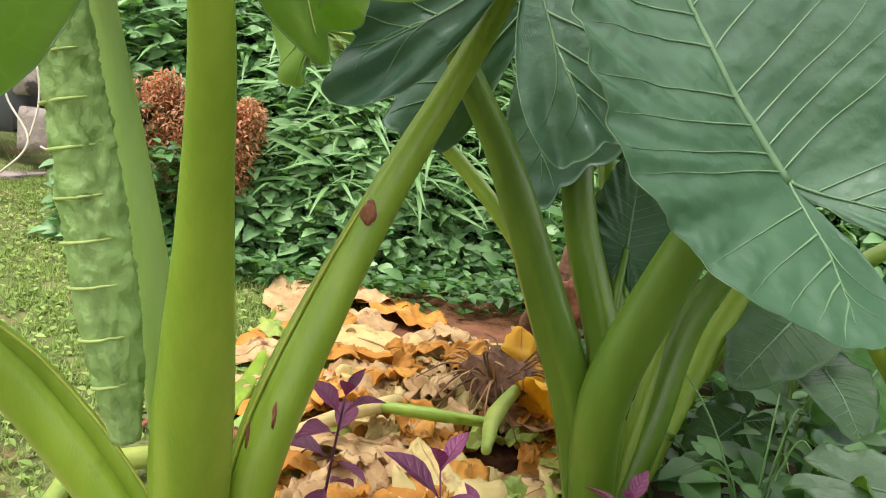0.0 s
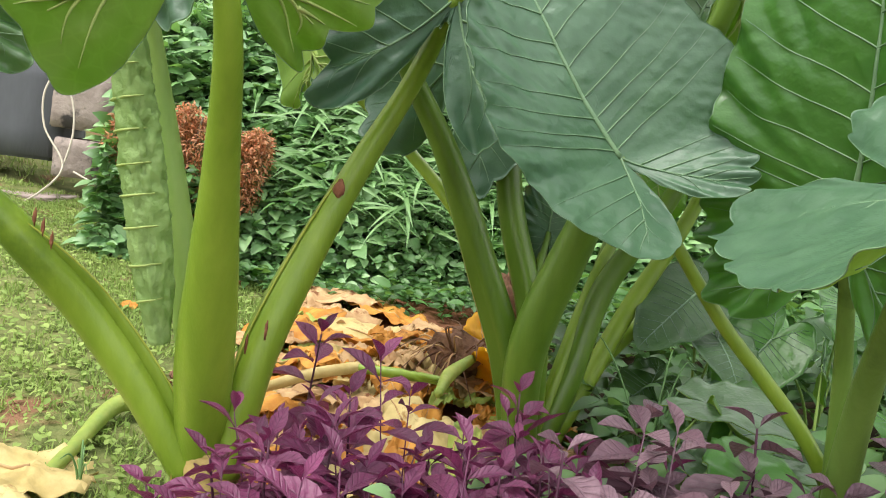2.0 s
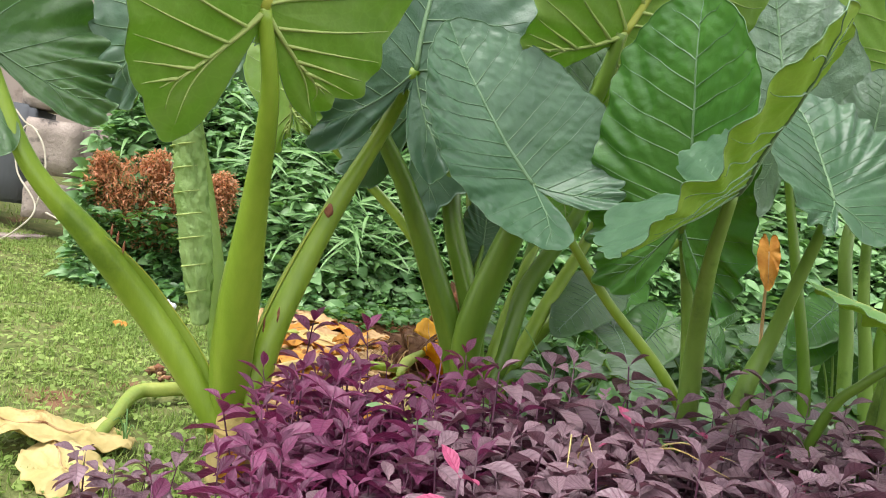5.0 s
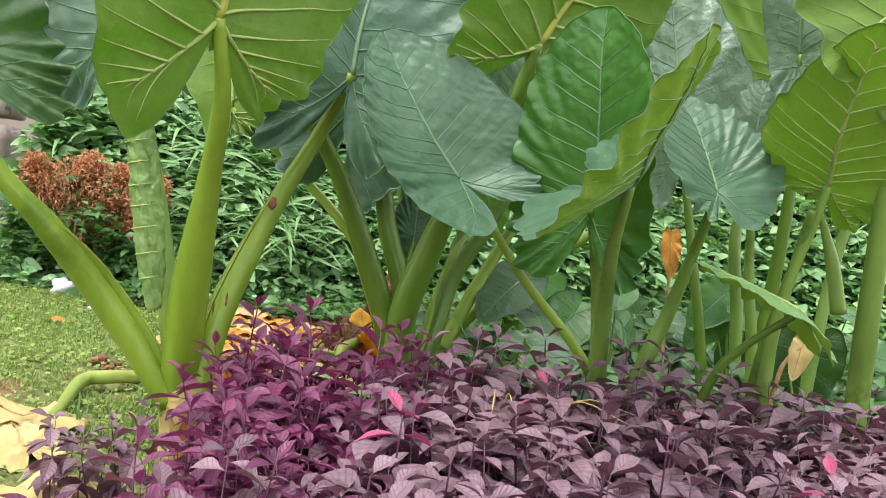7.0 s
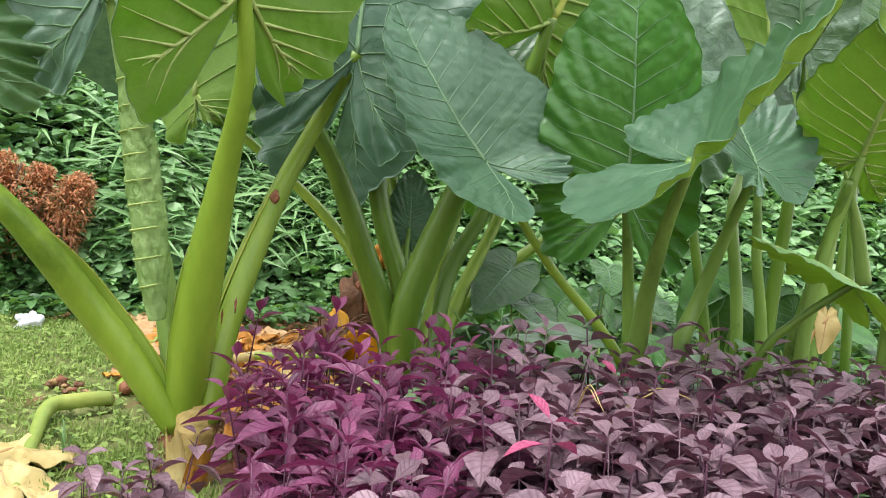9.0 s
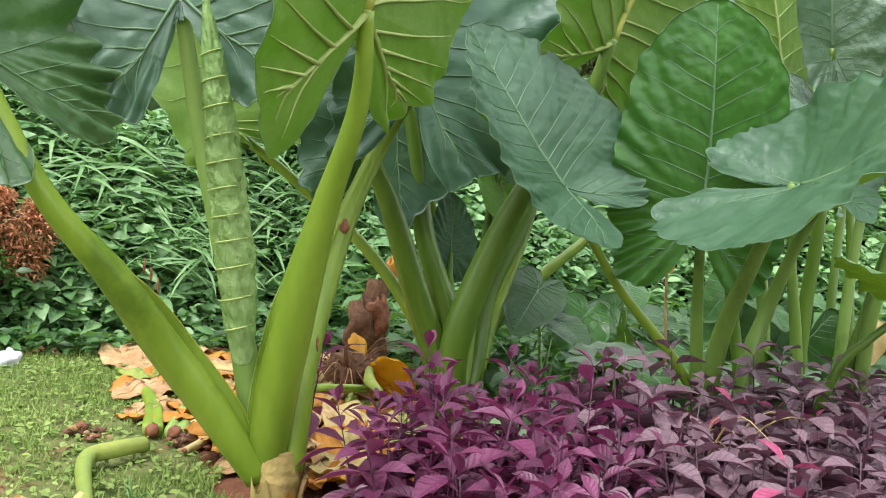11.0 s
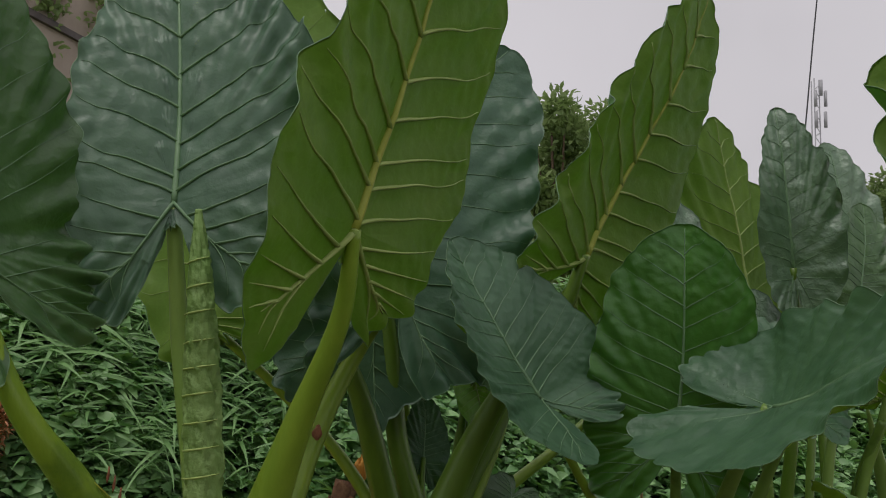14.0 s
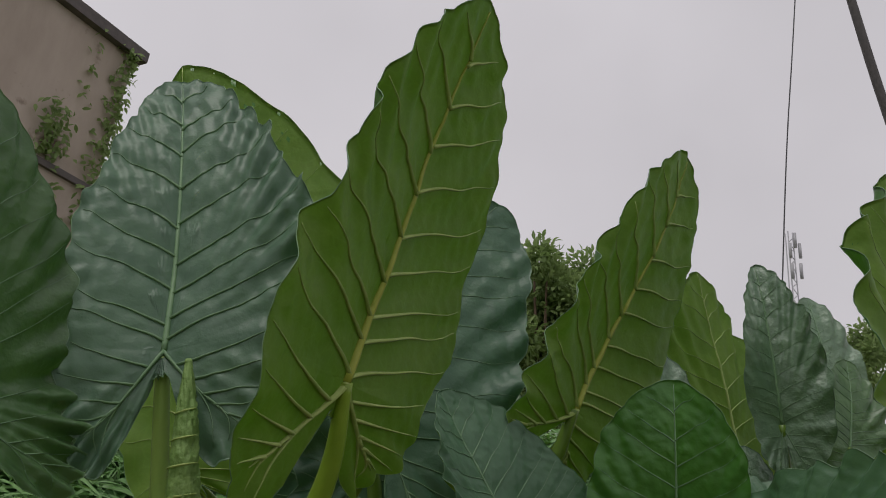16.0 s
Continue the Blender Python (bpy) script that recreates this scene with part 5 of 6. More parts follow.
for i in range(46):
    a, b = root_rng.uniform(0, 6.28), root_rng.uniform(-0.4, 1.2)
    s = root_rng.uniform(0.08, 0.2)
    p0 = np.array([math.cos(a) * 0.05, math.sin(a) * 0.05, 0.03])
    p1_ = p0 + s * 0.5 * np.array([math.cos(a), math.sin(a), b])
    p2_ = p1_ + s * 0.5 * np.array([math.cos(a + root_rng.uniform(-1, 1)), math.sin(a + root_rng.uniform(-1, 1)), b - 0.9])
    v, f = tube(smooth_path([p0, p1_, p2_], 4), [0.004, 0.003, 0.0015], 5, (0, 0, 1))
    part("root", mesh_of("root", v, f, ROOT if i % 3 else DRY_TAN), roots)

# clods of debris on the lawn
for i, (gx_, gy_) in enumerate(((-0.734, 2.115), (-0.397, 1.998), (-0.901, 3.612))):
    heap = thing("debris_heap", on_ground((gx_, gy_), 0.0), "small heap of reddish-brown root scraps on the lawn", "debris", "debris heaps")
    hr = random.Random(80 + i)
    for k in range(22):
        a, rr = hr.uniform(0, 6.28), hr.uniform(0, 0.09)
        v, f = lump((rr * math.cos(a), rr * math.sin(a) * 0.8, hr.uniform(0.004, 0.05) * (1 - rr * 6)), (hr.uniform(0.008, 0.022), hr.uniform(0.008, 0.018), hr.uniform(0.006, 0.014)), 500 + k, 0.5, 4, 6)
        part("scrap", mesh_of("scrap", v, f, hr.choice([SCAR, ROOT, DRY_TAN])), heap)

# old stump with a peeling orange sheath behind the second plant
stump = thing("old_stump", (0.491, 2.700, 0.087), "brown shaggy old elephant ear stump with orange dead sheaths", "stump")
st0 = np.array(stump.location)
sv, sf = tube(smooth_path([np.array((0.502, 2.700, 0.047)) - st0, np.array((0.492, 2.700, 0.245)) - st0, np.array((0.518, 2.700, 0.458)) - st0], 6), [0.075, 0.07, 0.06, 0.045], 16, (0, -1, 0), lambda u, a: 1 + 0.1 * np.sin(5 * a + 9 * u) + 0.06 * np.sin(11 * a))
part("stump_body", mesh_of("stump_body", sv, sf, ROOT), stump)
for i, (c, w, mat) in enumerate((((0.427, 2.660, 0.248), 0.07, ROOT), ((0.576, 2.700, 0.493), 0.04, DRY_ORANGE), ((0.508, 2.660, 0.289), 0.06, SCAR))):
    cc = np.array(c) - st0
    sv, sf = lump(cc, (w * 0.9, w * 0.8, w * 1.5), 150 + i, 0.5, 12, 18)
    part("dead_sheath", mesh_of("dead_sheath", sv, sf, mat), stump, ("dark brown peeling sheath", "peeling orange dead sheath", "reddish-brown dead sheath")[i])

# ---- copper-leaved shrub ----
SHRUB_AT = (-1.368, 4.000, 0.613)[:2]
shrub = thing("copper_shrub", (*SHRUB_AT, float(ground_z(np.float64(SHRUB_AT[0]), np.float64(SHRUB_AT[1])))), "copper-orange leaved clipped shrub on a thin trunk", "shrub")
for i, (dx, dy, top) in enumerate(((0, 0, 0.62), (-0.3, 0.05, 0.72), (0.28, 0.02, 0.7), (-0.12, 0.1, 0.8), (0.12, -0.05, 0.8))):
    v, f = tube(smooth_path([(0.03 * i - 0.06, 0, -0.02), (dx * 0.35, dy * 0.5, top * 0.5), (dx, dy, top)], 5), [0.022, 0.014, 0.006], 7, (0, -1, 0))
    part("branch", mesh_of("branch", v, f, BARK), shrub)
r_ = np.random.default_rng(91)
cnt = 11000
cx = np.array([(-0.27, 0.6, 0.15), (-0.08, 0.63, 0.18), (0.14, 0.62, 0.17), (0.36, 0.58, 0.15), (-0.16, 0.42, 0.17), (0.1, 0.4, 0.18), (0.34, 0.42, 0.13), (-0.3, 0.72, 0.09), (0.02, 0.76, 0.1), (0.42, 0.68, 0.1), (0.22, 0.74, 0.07), (-0.02, 0.26, 0.14)])
w_ = r_.integers(0, len(cx), cnt)
dv = r_.normal(0, 1, (cnt, 3))
dv /= np.linalg.norm(dv, axis=1)[:, None]
rad = cx[w_, 2] * r_.uniform(0.45, 1.05, cnt)
pos = np.stack([cx[w_, 0], 0 * rad, cx[w_, 1]], -1) + dv * rad[:, None]
X_, Y_, Z_ = axes(0.5 * dv + 0.8 * r_.normal(0, 1, (cnt, 3)), np.tile([0, -0.3, 1.0], (cnt, 1)) + 0.3 * r_.normal(0, 1, (cnt, 3)))
crown = bulk("foliage", LT, LF, pos, X_, Y_, Z_, np.stack([np.full(cnt, 0.021), 0.031 * r_.uniform(0.6, 1.4, cnt), np.full(cnt, 0.034)], -1), RED_LEAF, "copper, orange and pink small leaves", "", shrub)
del crown["kind"]

# ---- old stone wall, step and hose ----
wall = thing("old_stone_wall", (-2.9, 5.3, 0.3), "old stained stone wall with moss at the lawn's edge", "wall", kind="structure")
w0 = np.array(wall.location)


def stone(a, b, depth, mat, name, parent, seed, origin):
    """A hewn block between two opposite corners of its front, with worn, uneven edges."""
    r = np.random.default_rng(seed)
    bm = bmesh.new()
    bmesh.ops.create_cube(bm, size=1)
    bmesh.ops.bevel(bm, geom=bm.edges[:], offset=0.03, segments=2, affect="EDGES")
    bmesh.ops.subdivide_edges(bm, edges=[e for e in bm.edges if e.calc_length() > 0.5], cuts=3, use_grid_fill=True)
    c = (np.array(a) + np.array(b)) / 2
    d = np.abs(np.array(b) - np.array(a))
    for v in bm.verts:
        n_ = noise.noise_vector(Vector(v.co) * 3 + Vector((seed, 0, 0))) * 0.03
        v.co = Vector(((v.co.x + n_.x) * d[0], (v.co.y + n_.y) * depth, (v.co.z + n_.z) * d[2])) + Vector(c - origin)
    me = bpy.data.meshes.new(name)
    bm.to_mesh(me)
    bm.free()
    me.materials.append(mat)
    me.polygons.foreach_set("use_smooth", np.full(len(me.polygons), True))
    return part(name, me, parent)


for i, (a, b) in enumerate((((-4.352, 5.200, 1.113), (-2.546, 5.200, 0.378)), ((-2.582, 5.150, 1.016), (-2.177, 5.150, 0.621)), ((-2.528, 5.120, 0.555), (-2.227, 5.120, 0.294)), ((-4.452, 5.250, 1.815), (-3.086, 5.250, 1.332)), ((-3.126, 5.250, 1.779), (-2.612, 5.250, 1.403)), ((-2.670, 5.250, 1.382), (-2.234, 5.250, 1.097)))):
    stone(a, b, 0.4, SLATE if i in (0, 3) else STONE, "slab" if i in (0, 3) else "stone", wall, 20 + i, w0)
step = thing("stone_step", (-2.640, 4.850, 0.254), "worn pinkish stone step at the lawn's edge", "step")
stone((-3.995, 4.800, 0.141), (-2.349, 4.800, 0.177), 0.45, SLAB, "step_block", step, 40, np.array(step.location))
hose = thing("hose", (-2.288, 4.600, 0.382), "thin pale cream hose hanging in loops by the wall", "hose")
h0 = np.array(hose.location)
for pts in ([(-2.580, 4.500, 0.069), (-2.381, 4.500, 0.207), (-2.296, 4.600, 0.388), (-2.483, 4.700, 0.611), (-2.532, 4.750, 0.828), (-2.485, 4.800, 0.951), (-2.353, 4.750, 0.818), (-2.298, 4.700, 0.602), (-2.302, 4.620, 0.387)], [(-2.599, 4.820, 1.048), (-2.512, 4.800, 0.965), (-2.417, 4.800, 0.917)], [(-2.224, 4.600, 0.362), (-2.058, 4.550, 0.308)]):
    v, f = tube(smooth_path([np.array(p) - h0 for p in pts], 8), [0.0065], 7, (0, -1, 0))
    part("hose_length", mesh_of("hose_length", v, f, ROPE), hose)
for i, (p, s, lab) in enumerate((((-1.335, 3.7), 0.07, "crumpled white plastic bag on the lawn"), ((-1.04, 3.3), 0.06, "pale crumpled plastic scrap on the lawn"))):
    v, f = lump((0, 0, 0), (s, s * 0.8, s * 0.7), 95 + i, 0.55, 14, 22)
    ob = tagged(new("plastic_bag", mesh_of("plastic_bag", v, f, PLASTIC)), lab, "bag")
    ob.location = (p[0], p[1], float(ground_z(np.float64(p[0]), np.float64(p[1]))) + s * 0.45)

# ---- far things ----
HC = (-0.787, 12.000, 8.787)
house = thing("house", (HC[0], 12.0, 0.0), "tall house wall of stained pinkish plaster with a dark coping", "house")
wd = unit((-1.36, -0.9, 0))


def slab_along(s0, s1, z0, z1, thick, out, name, mat, label=""):
    bm = bmesh.new()
    pts = []
    for s in (s0, s1):
        for o in (out, out - thick):
            for z in (z0, z1):
                pts.append(bm.verts.new(tuple(wd * s + WALL_OUT * o + np.array([0, 0, z]))))
    bmesh.ops.convex_hull(bm, input=pts)
    bmesh.ops.recalc_face_normals(bm, faces=bm.faces)
    me = bpy.data.meshes.new(name)
    bm.to_mesh(me)
    bm.free()
    me.materials.append(mat)
    return part(name, me, house, label)


WALL_OUT = np.array([0.55, -0.83, 0.0]) * 1.0
slab_along(0, 12, -1, HC[2] - 0.08, 6.0, 0.0, "upper_wall", PLASTER)
slab_along(0.0, 12, HC[2] - 2.71, HC[2] - 2.61, 0.08, 0.07, "ledge", ROOF_EDGE)
slab_along(-0.15, 12.1, HC[2] - 0.08, HC[2] + 0.12, 6.3, 0.15, "coping", ROOF_EDGE)
iv = np.random.default_rng(97)
cnt = 620
s_ = np.abs(iv.normal(0, 0.16, cnt)) + iv.choice([0, 0, 0, 0, 0.7, 0.95], cnt)
zz_ = np.where(s_ < 0.8, iv.uniform(HC[2] - 3.5, HC[2], cnt), iv.uniform(HC[2] - 2.6, HC[2] - 1.6, cnt))
pos = wd[None] * s_[:, None] + WALL_OUT[None] * iv.uniform(0.02, 0.18, cnt)[:, None] + np.stack([0 * zz_, 0 * zz_, zz_], -1) + np.array([HC[0], 12, 0])
X_, Y_, Z_ = axes(iv.normal(0, 1, (cnt, 3)) + np.array([0, -0.2, -0.5]), np.tile([0.2, -1, 0.4], (cnt, 1)) + 0.4 * iv.normal(0, 1, (cnt, 3)))
bulk("wall_creeper", LT, LF, pos, X_, Y_, Z_, np.stack([np.full(cnt, 0.11), 0.13 * iv.uniform(0.6, 1.3, cnt), np.full(cnt, 0.1)], -1), FAR_TREE, "thin creeper on the house wall's edge", "creeper")


def far_tree(x, y, top, spread, seed, label):
    r = np.random.default_rng(seed)
    ob = thing("tree", (x, y, 0), label, "tree", "far trees")
    v, f = tube(smooth_path([(0, 0, -0.3), (0.1, 0, top * 0.4), (-0.1, 0.1, top * 0.75)], 6), [0.35, 0.25, 0.12], 9, (0, -1, 0))
    part("trunk", mesh_of("trunk", v, f, BARK), ob)
    for k in range(5):
        a = r.uniform(0, 6.28)
        v, f = tube(smooth_path([(0, 0, top * 0.45), (math.cos(a) * spread * 0.4, math.sin(a) * spread * 0.4, top * 0.62), (math.cos(a) * spread * 0.7, math.sin(a) * spread * 0.7, top * 0.8)], 4), [0.16, 0.09, 0.04], 6, (0, -1, 0))
        part("limb", mesh_of("limb", v, f, BARK), ob)
    n = 9000
    cl = np.column_stack([r.normal(0, spread * 0.42, 30), r.normal(0, spread * 0.4, 30), top * r.uniform(0.5, 0.88, 30)])
    w = r.integers(0, 30, n)
    d = r.normal(0, 1, (n, 3))
    d /= np.linalg.norm(d, axis=1)[:, None]
    pos = cl[w] + d * (spread * 0.33 * r.uniform(0.3, 1.1, n))[:, None]
    X, Y, Z = axes(d + r.normal(0, 0.6, (n, 3)), d * 0.4 + np.array([0, 0, 0.8]) + r.normal(0, 0.4, (n, 3)))
    c = bulk("crown", LT, LF, pos, X, Y, Z, np.stack([np.full(n, 0.3), np.full(n, 0.36), np.full(n, 0.3)], -1), FAR_TREE, "uneven dark green crown", "", ob)
    del c["kind"]


far_tree((17.524, 26.000, 15.811)[0], 26, (17.524, 26.000, 15.811)[2] * 1.05, 2.6, 131, "dark green tree far behind the garden")
far_tree((20.669, 27.500, 16.796)[0], 27.5, (20.669, 27.500, 16.796)[2] * 1.05, 2.8, 132, "rounded green tree far behind the garden")
far_tree((15.805, 26.500, 13.558)[0], 26.5, (15.805, 26.500, 13.558)[2] * 1.05, 3.2, 133, "rounded green tree far behind the garden")
far_tree((39.664, 30.000, 19.522)[0], 30, (39.664, 30.000, 19.522)[2] * 1.05, 2.6, 134, "green tree far behind the garden")
far_tree((43.149, 31.000, 20.693)[0], 31, (43.149, 31.000, 20.693)[2] * 1.05, 3.0, 135, "green tree far behind the garden")
MT = (50.510, 40.000, 31.632)
mast = thing("telecom_mast", (MT[0], 40.0, 0.0), "slender grey lattice telecom mast far away", "mast")
for dx, dy in ((-0.45, -0.3), (0.45, -0.3), (0, 0.5)):
    v, f = tube([(dx, dy, 0), (dx * 0.6, dy * 0.6, MT[2])], [0.07, 0.05], 6, (0, -1, 0))
    part("leg", mesh_of("leg", v, f, STEEL), mast)
for k in range(26):
    z = MT[2] - 13.5 + 0.5 * k
    s = 1 - 0.4 * z / MT[2]
    v, f = tube([(-0.45 * s, -0.3 * s, z), (0.45 * s, -0.3 * s, z + 0.5)] if k % 2 else [(0.45 * s, -0.3 * s, z), (-0.45 * s, -0.3 * s, z + 0.5)], [0.03], 5, (0, -1, 0))
    part("brace", mesh_of("brace", v, f, STEEL), mast)
for dx, z in ((-0.55, 2.6), (0.6, 2.3), (0.1, 1.5), (-0.5, 4.4), (0.55, 4.1)):
    v, f = tube([(dx, -0.5, MT[2] - z), (dx, -0.5, MT[2] - z + 1.3)], [0.14], 6, (0, -1, 0))
    part("antenna", mesh_of("antenna", v, f, STEEL), mast)
cable = thing("overhead_cable", (17.505, 14.000, 10.242), "thin black overhead cable rising into the sky", "cable")
c0 = np.array(cable.location)
v, f = tube(smooth_path([np.array((17.373, 14.000, 9.854)) - c0, np.array((18.157, 14.000, 15.277)) - c0, np.array((19.408, 14.000, 22.673)) - c0, np.array((23.811, 14.000, 50.013)) - c0], 8), [0.022], 6, (0, -1, 0))
part("wire", mesh_of("wire", v, f, CABLE), cable)
boom = thing("slanting_pole", (23.587, 14.000, 18.535), "dark slanting utility pole", "pole")
c0 = np.array(boom.location)
v, f = tube(smooth_path([np.array((26.774, 14.000, 9.356)) * np.array([1, 1, 0]) - c0, np.array((26.774, 14.000, 9.356)) - c0, np.array((23.749, 14.000, 18.236)) - c0, np.array((22.320, 14.000, 23.647)) - c0, np.array((21.067, 14.000, 28.491)) - c0], 5), [0.19, 0.17, 0.15], 10, (0, -1, 0))
part("pole", mesh_of("pole", v, f, POLE), boom)

# ---- more leaves behind and to the right ----
Leaf((1.529, 1.250, 1.100), (1.561, 1.300, 1.335), (-0.2, -1, 0.4), 0.95, 0.1, 0.1, 0.02, 1.0, 0.3, 51).build(p6, BLADE_GREY, BLADE_UNDER, VEIN_GREEN, VEIN_GREEN, "greyish-green upper face")
stalk(p6, [(1.664, 1.300, 0.318), (1.599, 1.280, 0.602), (1.562, 1.260, 0.842), (1.529, 1.250, 1.100)], [0.022, 0.018, 0.014, 0.01], STALK_MID, sheath=0.3)
Leaf((2.891, 1.900, 1.908), (2.879, 2.000, 2.487), (-0.4, -1, 0.35), 0.7, 0.1, 0.1, 0.02, 0.9, 0.3, 52).build(p6, BLADE_GREY, BLADE_UNDER, VEIN_GREEN, VEIN_GREEN, "pale greyish upper face far behind")
stalk(p6, [(2.555, 1.900, 0.380), (2.631, 1.900, 1.058), (2.891, 1.900, 1.908)], [0.022, 0.018, 0.01], STALK_DEEP, sheath=0.3)
Leaf((2.099, 1.250, 1.411), (2.203, 1.300, 1.816), (-0.3, -1, 0.35), 0.75, 0.1, 0.1, 0.025, 0.9, 0.3, 53).build(p6, BLADE_DEEP, BLADE_UNDER, VEIN_GREEN, VEIN_GREEN, "deep green upper face")
stalk(p6, [(1.912, 1.300, 0.432), (1.956, 1.280, 0.857), (2.099, 1.250, 1.411)], [0.022, 0.018, 0.01], STALK_MID, sheath=0.3)
Leaf((2.361, 1.700, 1.442), (2.236, 1.750, 1.989), (-0.3, -1, 0.3), 0.85, 0.1, 0.12, 0.015, 0.8, 0.2, 63, 19).build(p6, BLADE_DEEP, BLADE_UNDER, VEIN_GREEN, VEIN_GREEN, "deep green upper face behind")
stalk(p6, [(2.445, 1.700, 0.311), (2.418, 1.700, 0.817), (2.361, 1.700, 1.442)], [0.022, 0.018, 0.011], STALK_DEEP, sheath=0.3)
# tall stalk and leaf at the edge of the bed
p7 = thing("elephant_ear_plant", (1.724, 0.800, 0.336), "tall elephant ear with a thick lime stalk", "plant", "elephant ear plants")
stalk(p7, [(1.724, 0.800, 0.299), (1.684, 0.750, 0.484), (1.629, 0.680, 0.797), (1.563, 0.600, 1.120), (1.495, 0.520, 1.384), (1.451, 0.500, 1.374)], [0.034, 0.034, 0.028, 0.022, 0.018, 0.014], STALK_MID, sheath=0.35)
Leaf((1.451, 0.500, 1.374), (1.797, 0.600, 2.308), (-0.1, 0.95, 0.3), 0.72, 0.08, 0.1, 0.016, 0.6, 0.15, 54, 15).build(p7, BLADE_GREEN, BLADE_UNDER, VEIN_PALE, VEIN_PALE, "olive underside with pale veins")
stalk(p7, [(1.664, 0.860, 0.545), (1.602, 0.840, 0.706), (1.493, 0.800, 0.882)], [0.024, 0.02, 0.004], STALK_PALE, name="furled_leaf", label="pale green furled young leaf")
stalk(p7, [(1.440, 0.900, 0.288), (1.440, 0.850, 0.467), (1.454, 0.800, 0.674), (1.422, 0.700, 0.833)], [0.02, 0.018, 0.014, 0.012], STALK_MID, sheath=0.3)
# nearly level leaf low down
p8 = thing("elephant_ear_plant", (1.230, 0.750, 0.304), "young elephant ear with a level wavy pale leaf", "plant", "elephant ear plants")
stalk(p8, [(1.22, 0.78, 0.285), (1.27, 0.70, 0.42), (1.355, 0.585, 0.545)], [0.014, 0.012, 0.01], STALK_DEEP)
Leaf((1.350, 0.590, 0.548), (1.050, 0.640, 0.645), (0.22, -0.12, 0.97), (0.8, 0.8), 0.05, -0.05, 0.018, 0.8, 0.75, 55, 12).build(p8, BLADE_PALE, BLADE_LIME, VEIN_PALE, VEIN_PALE, "pale green wavy leaf held level")
Leaf((1.617, 0.950, 0.422), (1.584, 0.930, 0.310), (-0.5, -1, 0.2), 0.55, 0.1, 0.5, 0.06, 0.8, 0.2, 56, 5).build(p8, DRY_YELLOW, FLOWER_GOLD, DRY_TAN, DRY_TAN, "withered yellow leaf hanging down", 50, 8, False)
stalk(p8, [(1.540, 0.950, 0.265), (1.573, 0.950, 0.375), (1.633, 0.950, 0.432)], [0.008, 0.006, 0.005], DRY_TAN)
Leaf((1.627, 2.004, 0.730), (1.637, 1.984, 0.570), (-0.5, -1, 0.1), 0.5, 0.15, 0.55, 0.05, 0.9, 0.3, 66, 7).build(p8, DRY_ORANGE, DRY_TAN, DRY_TAN, DRY_TAN, "withered orange-brown leaf hanging down", 60, 9, False)
stalk(p8, [(1.687, 2.024, -0.12), (1.657, 2.024, 0.378), (1.627, 2.004, 0.730)], [0.009, 0.007, 0.005], DRY_TAN)
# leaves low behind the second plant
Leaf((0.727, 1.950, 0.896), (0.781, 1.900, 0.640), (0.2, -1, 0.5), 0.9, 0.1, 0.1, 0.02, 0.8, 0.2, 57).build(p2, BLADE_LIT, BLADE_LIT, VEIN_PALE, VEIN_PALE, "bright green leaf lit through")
stalk(p2, [BASE2, (0.578, 1.800, 0.418), (0.679, 1.920, 0.678), (0.727, 1.950, 0.896)], [0.03, 0.02, 0.014, 0.01], STALK, sheath=0.3)
Leaf((0.436, 1.750, 0.602), (0.443, 1.800, 0.826), (-0.1, -1, 0.3), 0.75, 0.1, 0.15, 0.03, 0.9, 0.2, 58, 15).build(p2, BLADE_DARK, BLADE_UNDER, VEIN_GREEN, VEIN_GREEN, "small dark crinkled leaf")
stalk(p2, [BASE2, (0.422, 1.700, 0.421), (0.436, 1.750, 0.602)], [0.016, 0.012, 0.008], STALK_DEEP)
Leaf((0.194, 1.750, 1.147), (0.586, 2.000, 2.162), (-0.2, -1, 0.4), 0.6, 0.1, 0.1, 0.02, 0.8, 0.3, 59).build(p2, BLADE_DARK, BLADE_UNDER, VEIN_GREEN, VEIN_GREEN, "dark upper face half hidden")


Leaf((0.74, 1.95, 1.12), (0.95, 2.1, 1.62), (-0.2, -0.9, 0.35), (0.8, 0.85), 0.1, 0.1, 0.014, 0.8, 0.2, 64, 19).build(p2, BLADE_DEEP, BLADE_UNDER, VEIN_GREEN, VEIN_GREEN, "deep green upper face half hidden")
stalk(p2, [BASE2, (0.6, 1.85, 0.45), (0.7, 1.95, 0.85), (0.74, 1.95, 1.12)], [0.024, 0.02, 0.014, 0.01], STALK_DEEP, sheath=0.2)
Leaf((1.368, 1.500, 1.122), (1.259, 1.600, 1.803), (-0.2, -1, 0.35), 0.75, 0.1, 0.12, 0.02, 0.8, 0.2, 60, 15).build(p6, BLADE_GREY, BLADE_UNDER, VEIN_GREEN, VEIN_GREEN, "bumpy greyish upper face behind")
stalk(p6, [(1.574, 1.500, 0.274), (1.479, 1.500, 0.680), (1.368, 1.500, 1.122)], [0.022, 0.018, 0.011], STALK_DEEP, sheath=0.3)


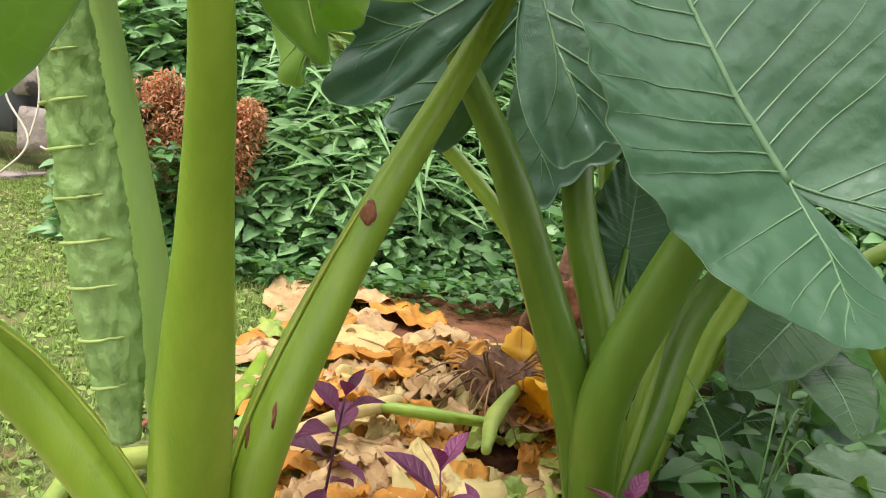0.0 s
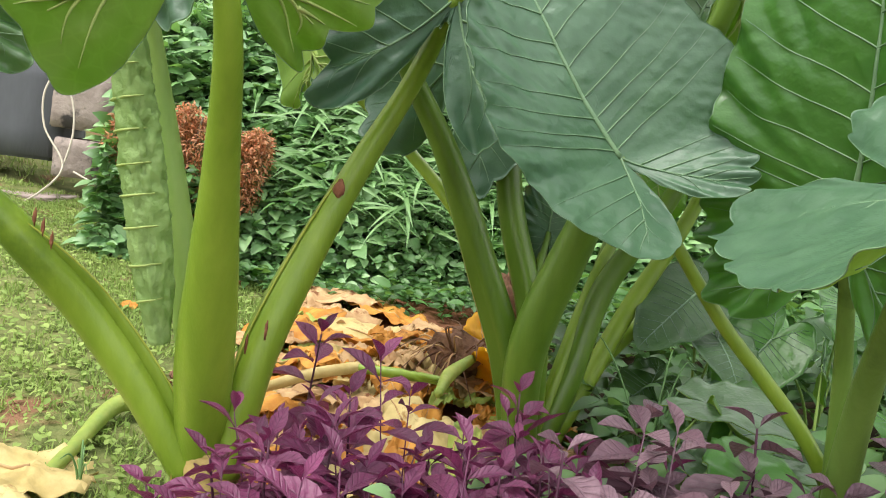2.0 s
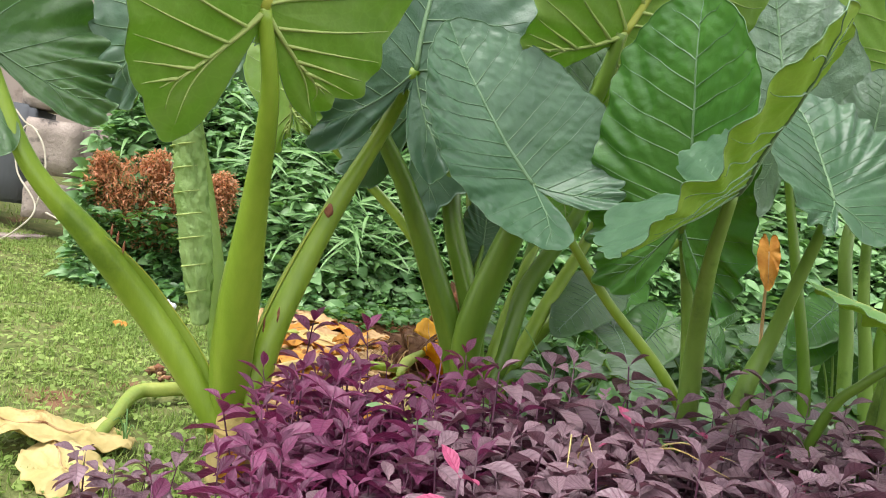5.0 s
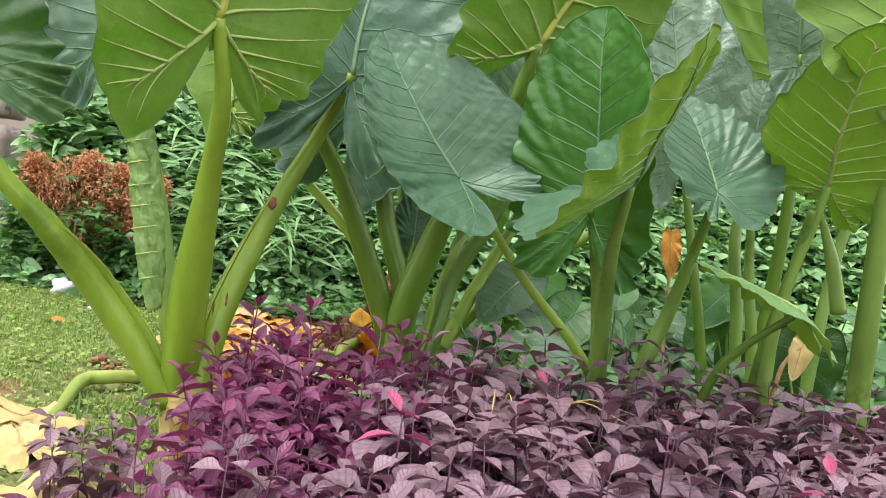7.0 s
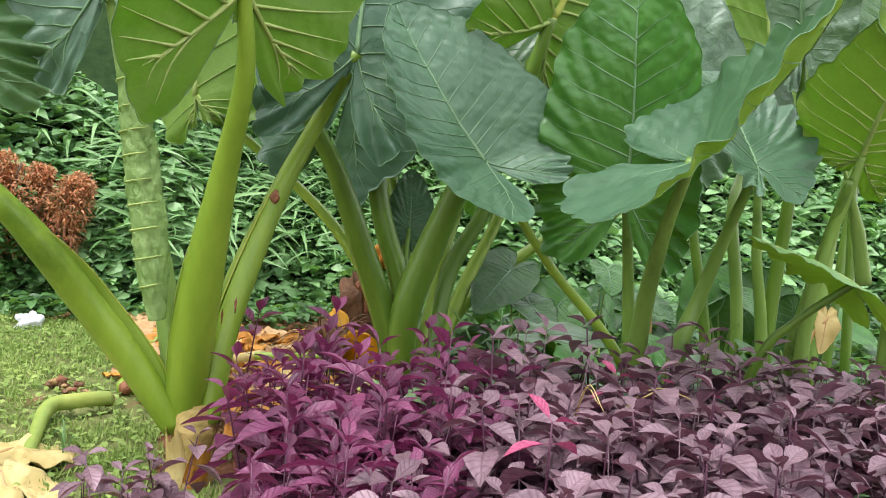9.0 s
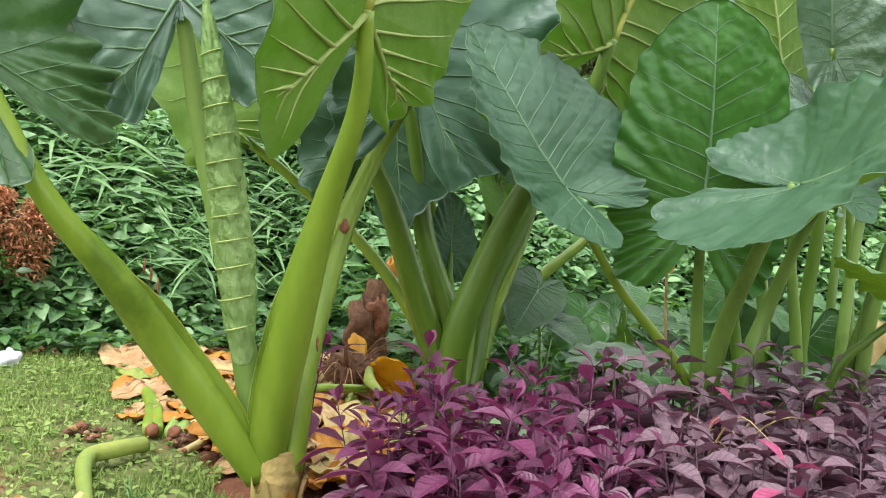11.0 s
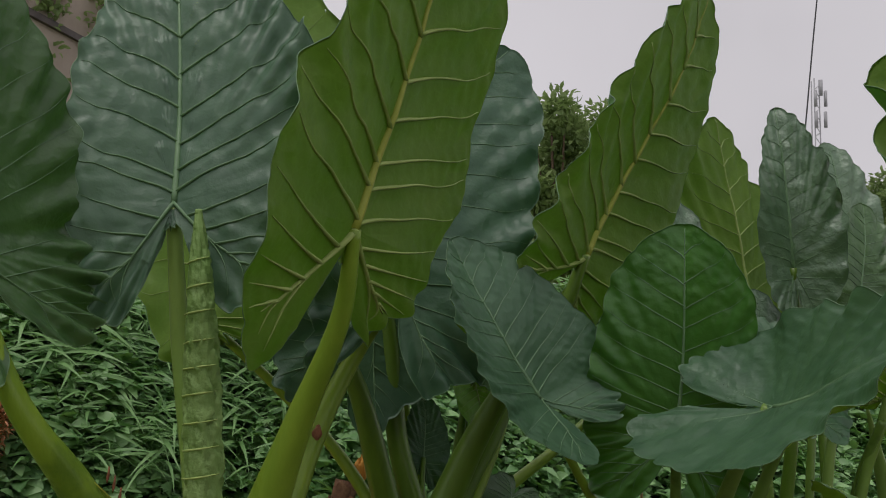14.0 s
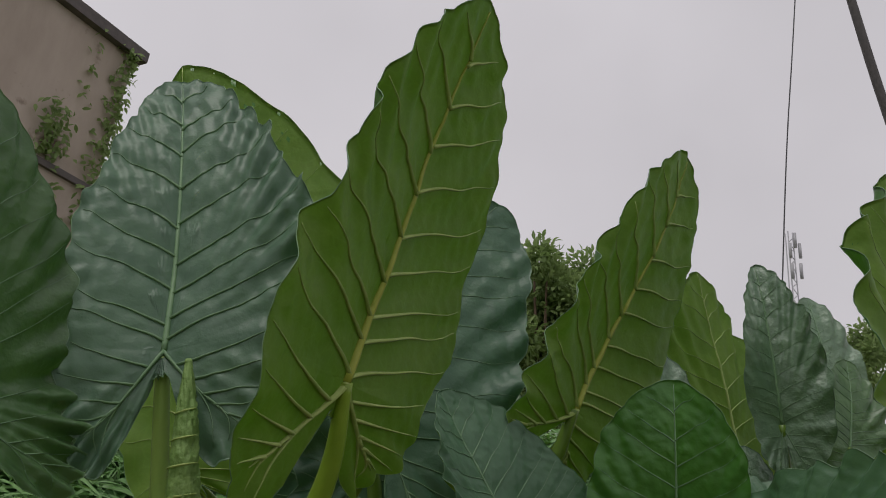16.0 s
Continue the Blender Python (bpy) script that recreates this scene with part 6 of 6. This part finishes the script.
# ---- young low plants under the big leaves ----
def young_plant(at, leaves, seed, label, upper, grown=1.0):
    """A small plant: some thin stalks from one foot, each with a small leaf."""
    r = random.Random(seed)
    base = (at[0], at[1], float(ground_z(np.float64(at[0]), np.float64(at[1]))))
    ob = thing("young_elephant_ear", base, label, "plant", "young plants")
    for k in range(leaves):
        a = r.uniform(0, 6.28)
        h, out = r.uniform(0.14, 0.4) * grown, r.uniform(0.03, 0.13) * grown
        top = (base[0] + out * math.cos(a), base[1] + out * math.sin(a) - 0.03, base[2] + h)
        stalk(ob, [base, (base[0] + out * 0.3 * math.cos(a), base[1] + out * 0.3 * math.sin(a), base[2] + h * 0.6), top], [0.006, 0.005, 0.003], STALK_PALE, sides=8)
        s = r.uniform(0.1, 0.22) * grown
        d = Vector((math.cos(a) * 0.8, math.sin(a) * 0.8 - 0.3, r.uniform(-1.1, -0.2) if grown > 1.2 else r.uniform(-0.6, 0.1))).normalized() * s
        Leaf(top, (top[0] + d.x, top[1] + d.y, top[2] + d.z), (0.3 * math.cos(a), -0.9, 0.55) if grown > 1.2 else (0.2 * math.cos(a), -0.5, 0.9), 0.85, 0.15, 0.15, 0.02, 0.9, 0.2, seed + k, 7).build(ob, upper, BLADE_UNDER, VEIN_GREEN, VEIN_GREEN, "small arrow-shaped leaf", 60, 10, grown > 1.2)


for i, (sx, sy, n_) in enumerate(((0.52, 1.12, 3), (0.62, 1.0, 4), (0.7, 1.22, 3), (0.78, 0.95, 3), (0.85, 1.3, 4), (1.05, 1.2, 4), (1.15, 0.98, 3), (1.3, 1.15, 4), (1.45, 1.0, 4), (1.6, 1.25, 4), (1.75, 1.05, 3), (1.1, 1.5, 4), (1.4, 1.6, 4), (1.7, 1.6, 3), (0.95, 1.75, 3), (2.0, 1.3, 4), (2.1, 0.95, 3))):
    young_plant((sx, sy), n_, 600 + 10 * i, "young low plant with arrow-shaped green leaves", (BLADE_PALE, BLADE_DEEP, BLADE_BLUE, BLADE_GREEN)[i % 4])


# most of the larger ones wear the leaf colour with shade painted in
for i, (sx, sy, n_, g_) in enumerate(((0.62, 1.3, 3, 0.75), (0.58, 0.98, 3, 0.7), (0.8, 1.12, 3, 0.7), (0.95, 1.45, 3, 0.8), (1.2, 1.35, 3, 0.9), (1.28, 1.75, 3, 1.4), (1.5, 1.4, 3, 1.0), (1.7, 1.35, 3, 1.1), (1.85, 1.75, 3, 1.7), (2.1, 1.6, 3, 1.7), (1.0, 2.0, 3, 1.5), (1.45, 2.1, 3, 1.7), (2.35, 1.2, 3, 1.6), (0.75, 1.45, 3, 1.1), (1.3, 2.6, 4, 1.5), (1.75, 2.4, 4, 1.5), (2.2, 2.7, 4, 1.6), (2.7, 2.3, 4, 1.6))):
    young_plant((sx, sy), n_, 900 + 10 * i, "young elephant ear with dark green leaves in the shade" if g_ > 1.2 else "young low plant with pale green heart-shaped leaves", (BLADE_PAINTED_SHADE, BLADE_PAINTED_SHADE, BLADE_GREEN)[i % 3] if g_ > 1.2 else (BLADE_PALE, BLADE_DEEP)[i % 2], g_)


def grass_tuft(at, count, length, seed, mat, label):
    r = random.Random(seed)
    base = (at[0], at[1], float(ground_z(np.float64(at[0]), np.float64(at[1]))))
    ob = thing("grass_tuft", base, label, "grass", "grass tufts")
    for k in range(count):
        a, l = r.uniform(0, 6.28), length * r.uniform(0.7, 1.15)
        lean = r.uniform(0.15, 0.6)
        pts = smooth_path([(0, 0, 0), (lean * 0.25 * l * math.cos(a), lean * 0.25 * l * math.sin(a), 0.5 * l), (lean * 0.75 * l * math.cos(a), lean * 0.75 * l * math.sin(a), 0.82 * l), (lean * 1.3 * l * math.cos(a), lean * 1.3 * l * math.sin(a), 0.78 * l)], 5)
        v, f = tube(pts, [0.0035, 0.003, 0.0022, 0.0008], 5, (0, -1, 0.1), lambda u, an: np.where(np.abs(np.sin(an)) > 0.5, 1.0, 0.35))
        part("blade", mesh_of("blade", v, f, mat), ob)
    return ob


grass_tuft((0.788, 1.656), 7, 0.5, 701, WEED_GRASS, "thin pale arching grass in the bed")
grass_tuft((0.55, 0.62), 5, 0.48, 702, DRY_YELLOW, "dry straw-coloured grass stems in the bed")
grass_tuft((0.98, 0.42), 6, 0.5, 703, WEED_GRASS, "thin green grass blades in the bed")
grass_tuft((-0.62, 1.35), 5, 0.14, 704, WEED_GRASS, "small grass tuft on the lawn")

# vines that climb through the purple bed
low_weeds("bed_weeds", 420, -0.2, 1.9, -0.2, 0.85, 0.3, 0.055, WEED, 33, "small round green weed leaves among the purple plants", slim=1.3)
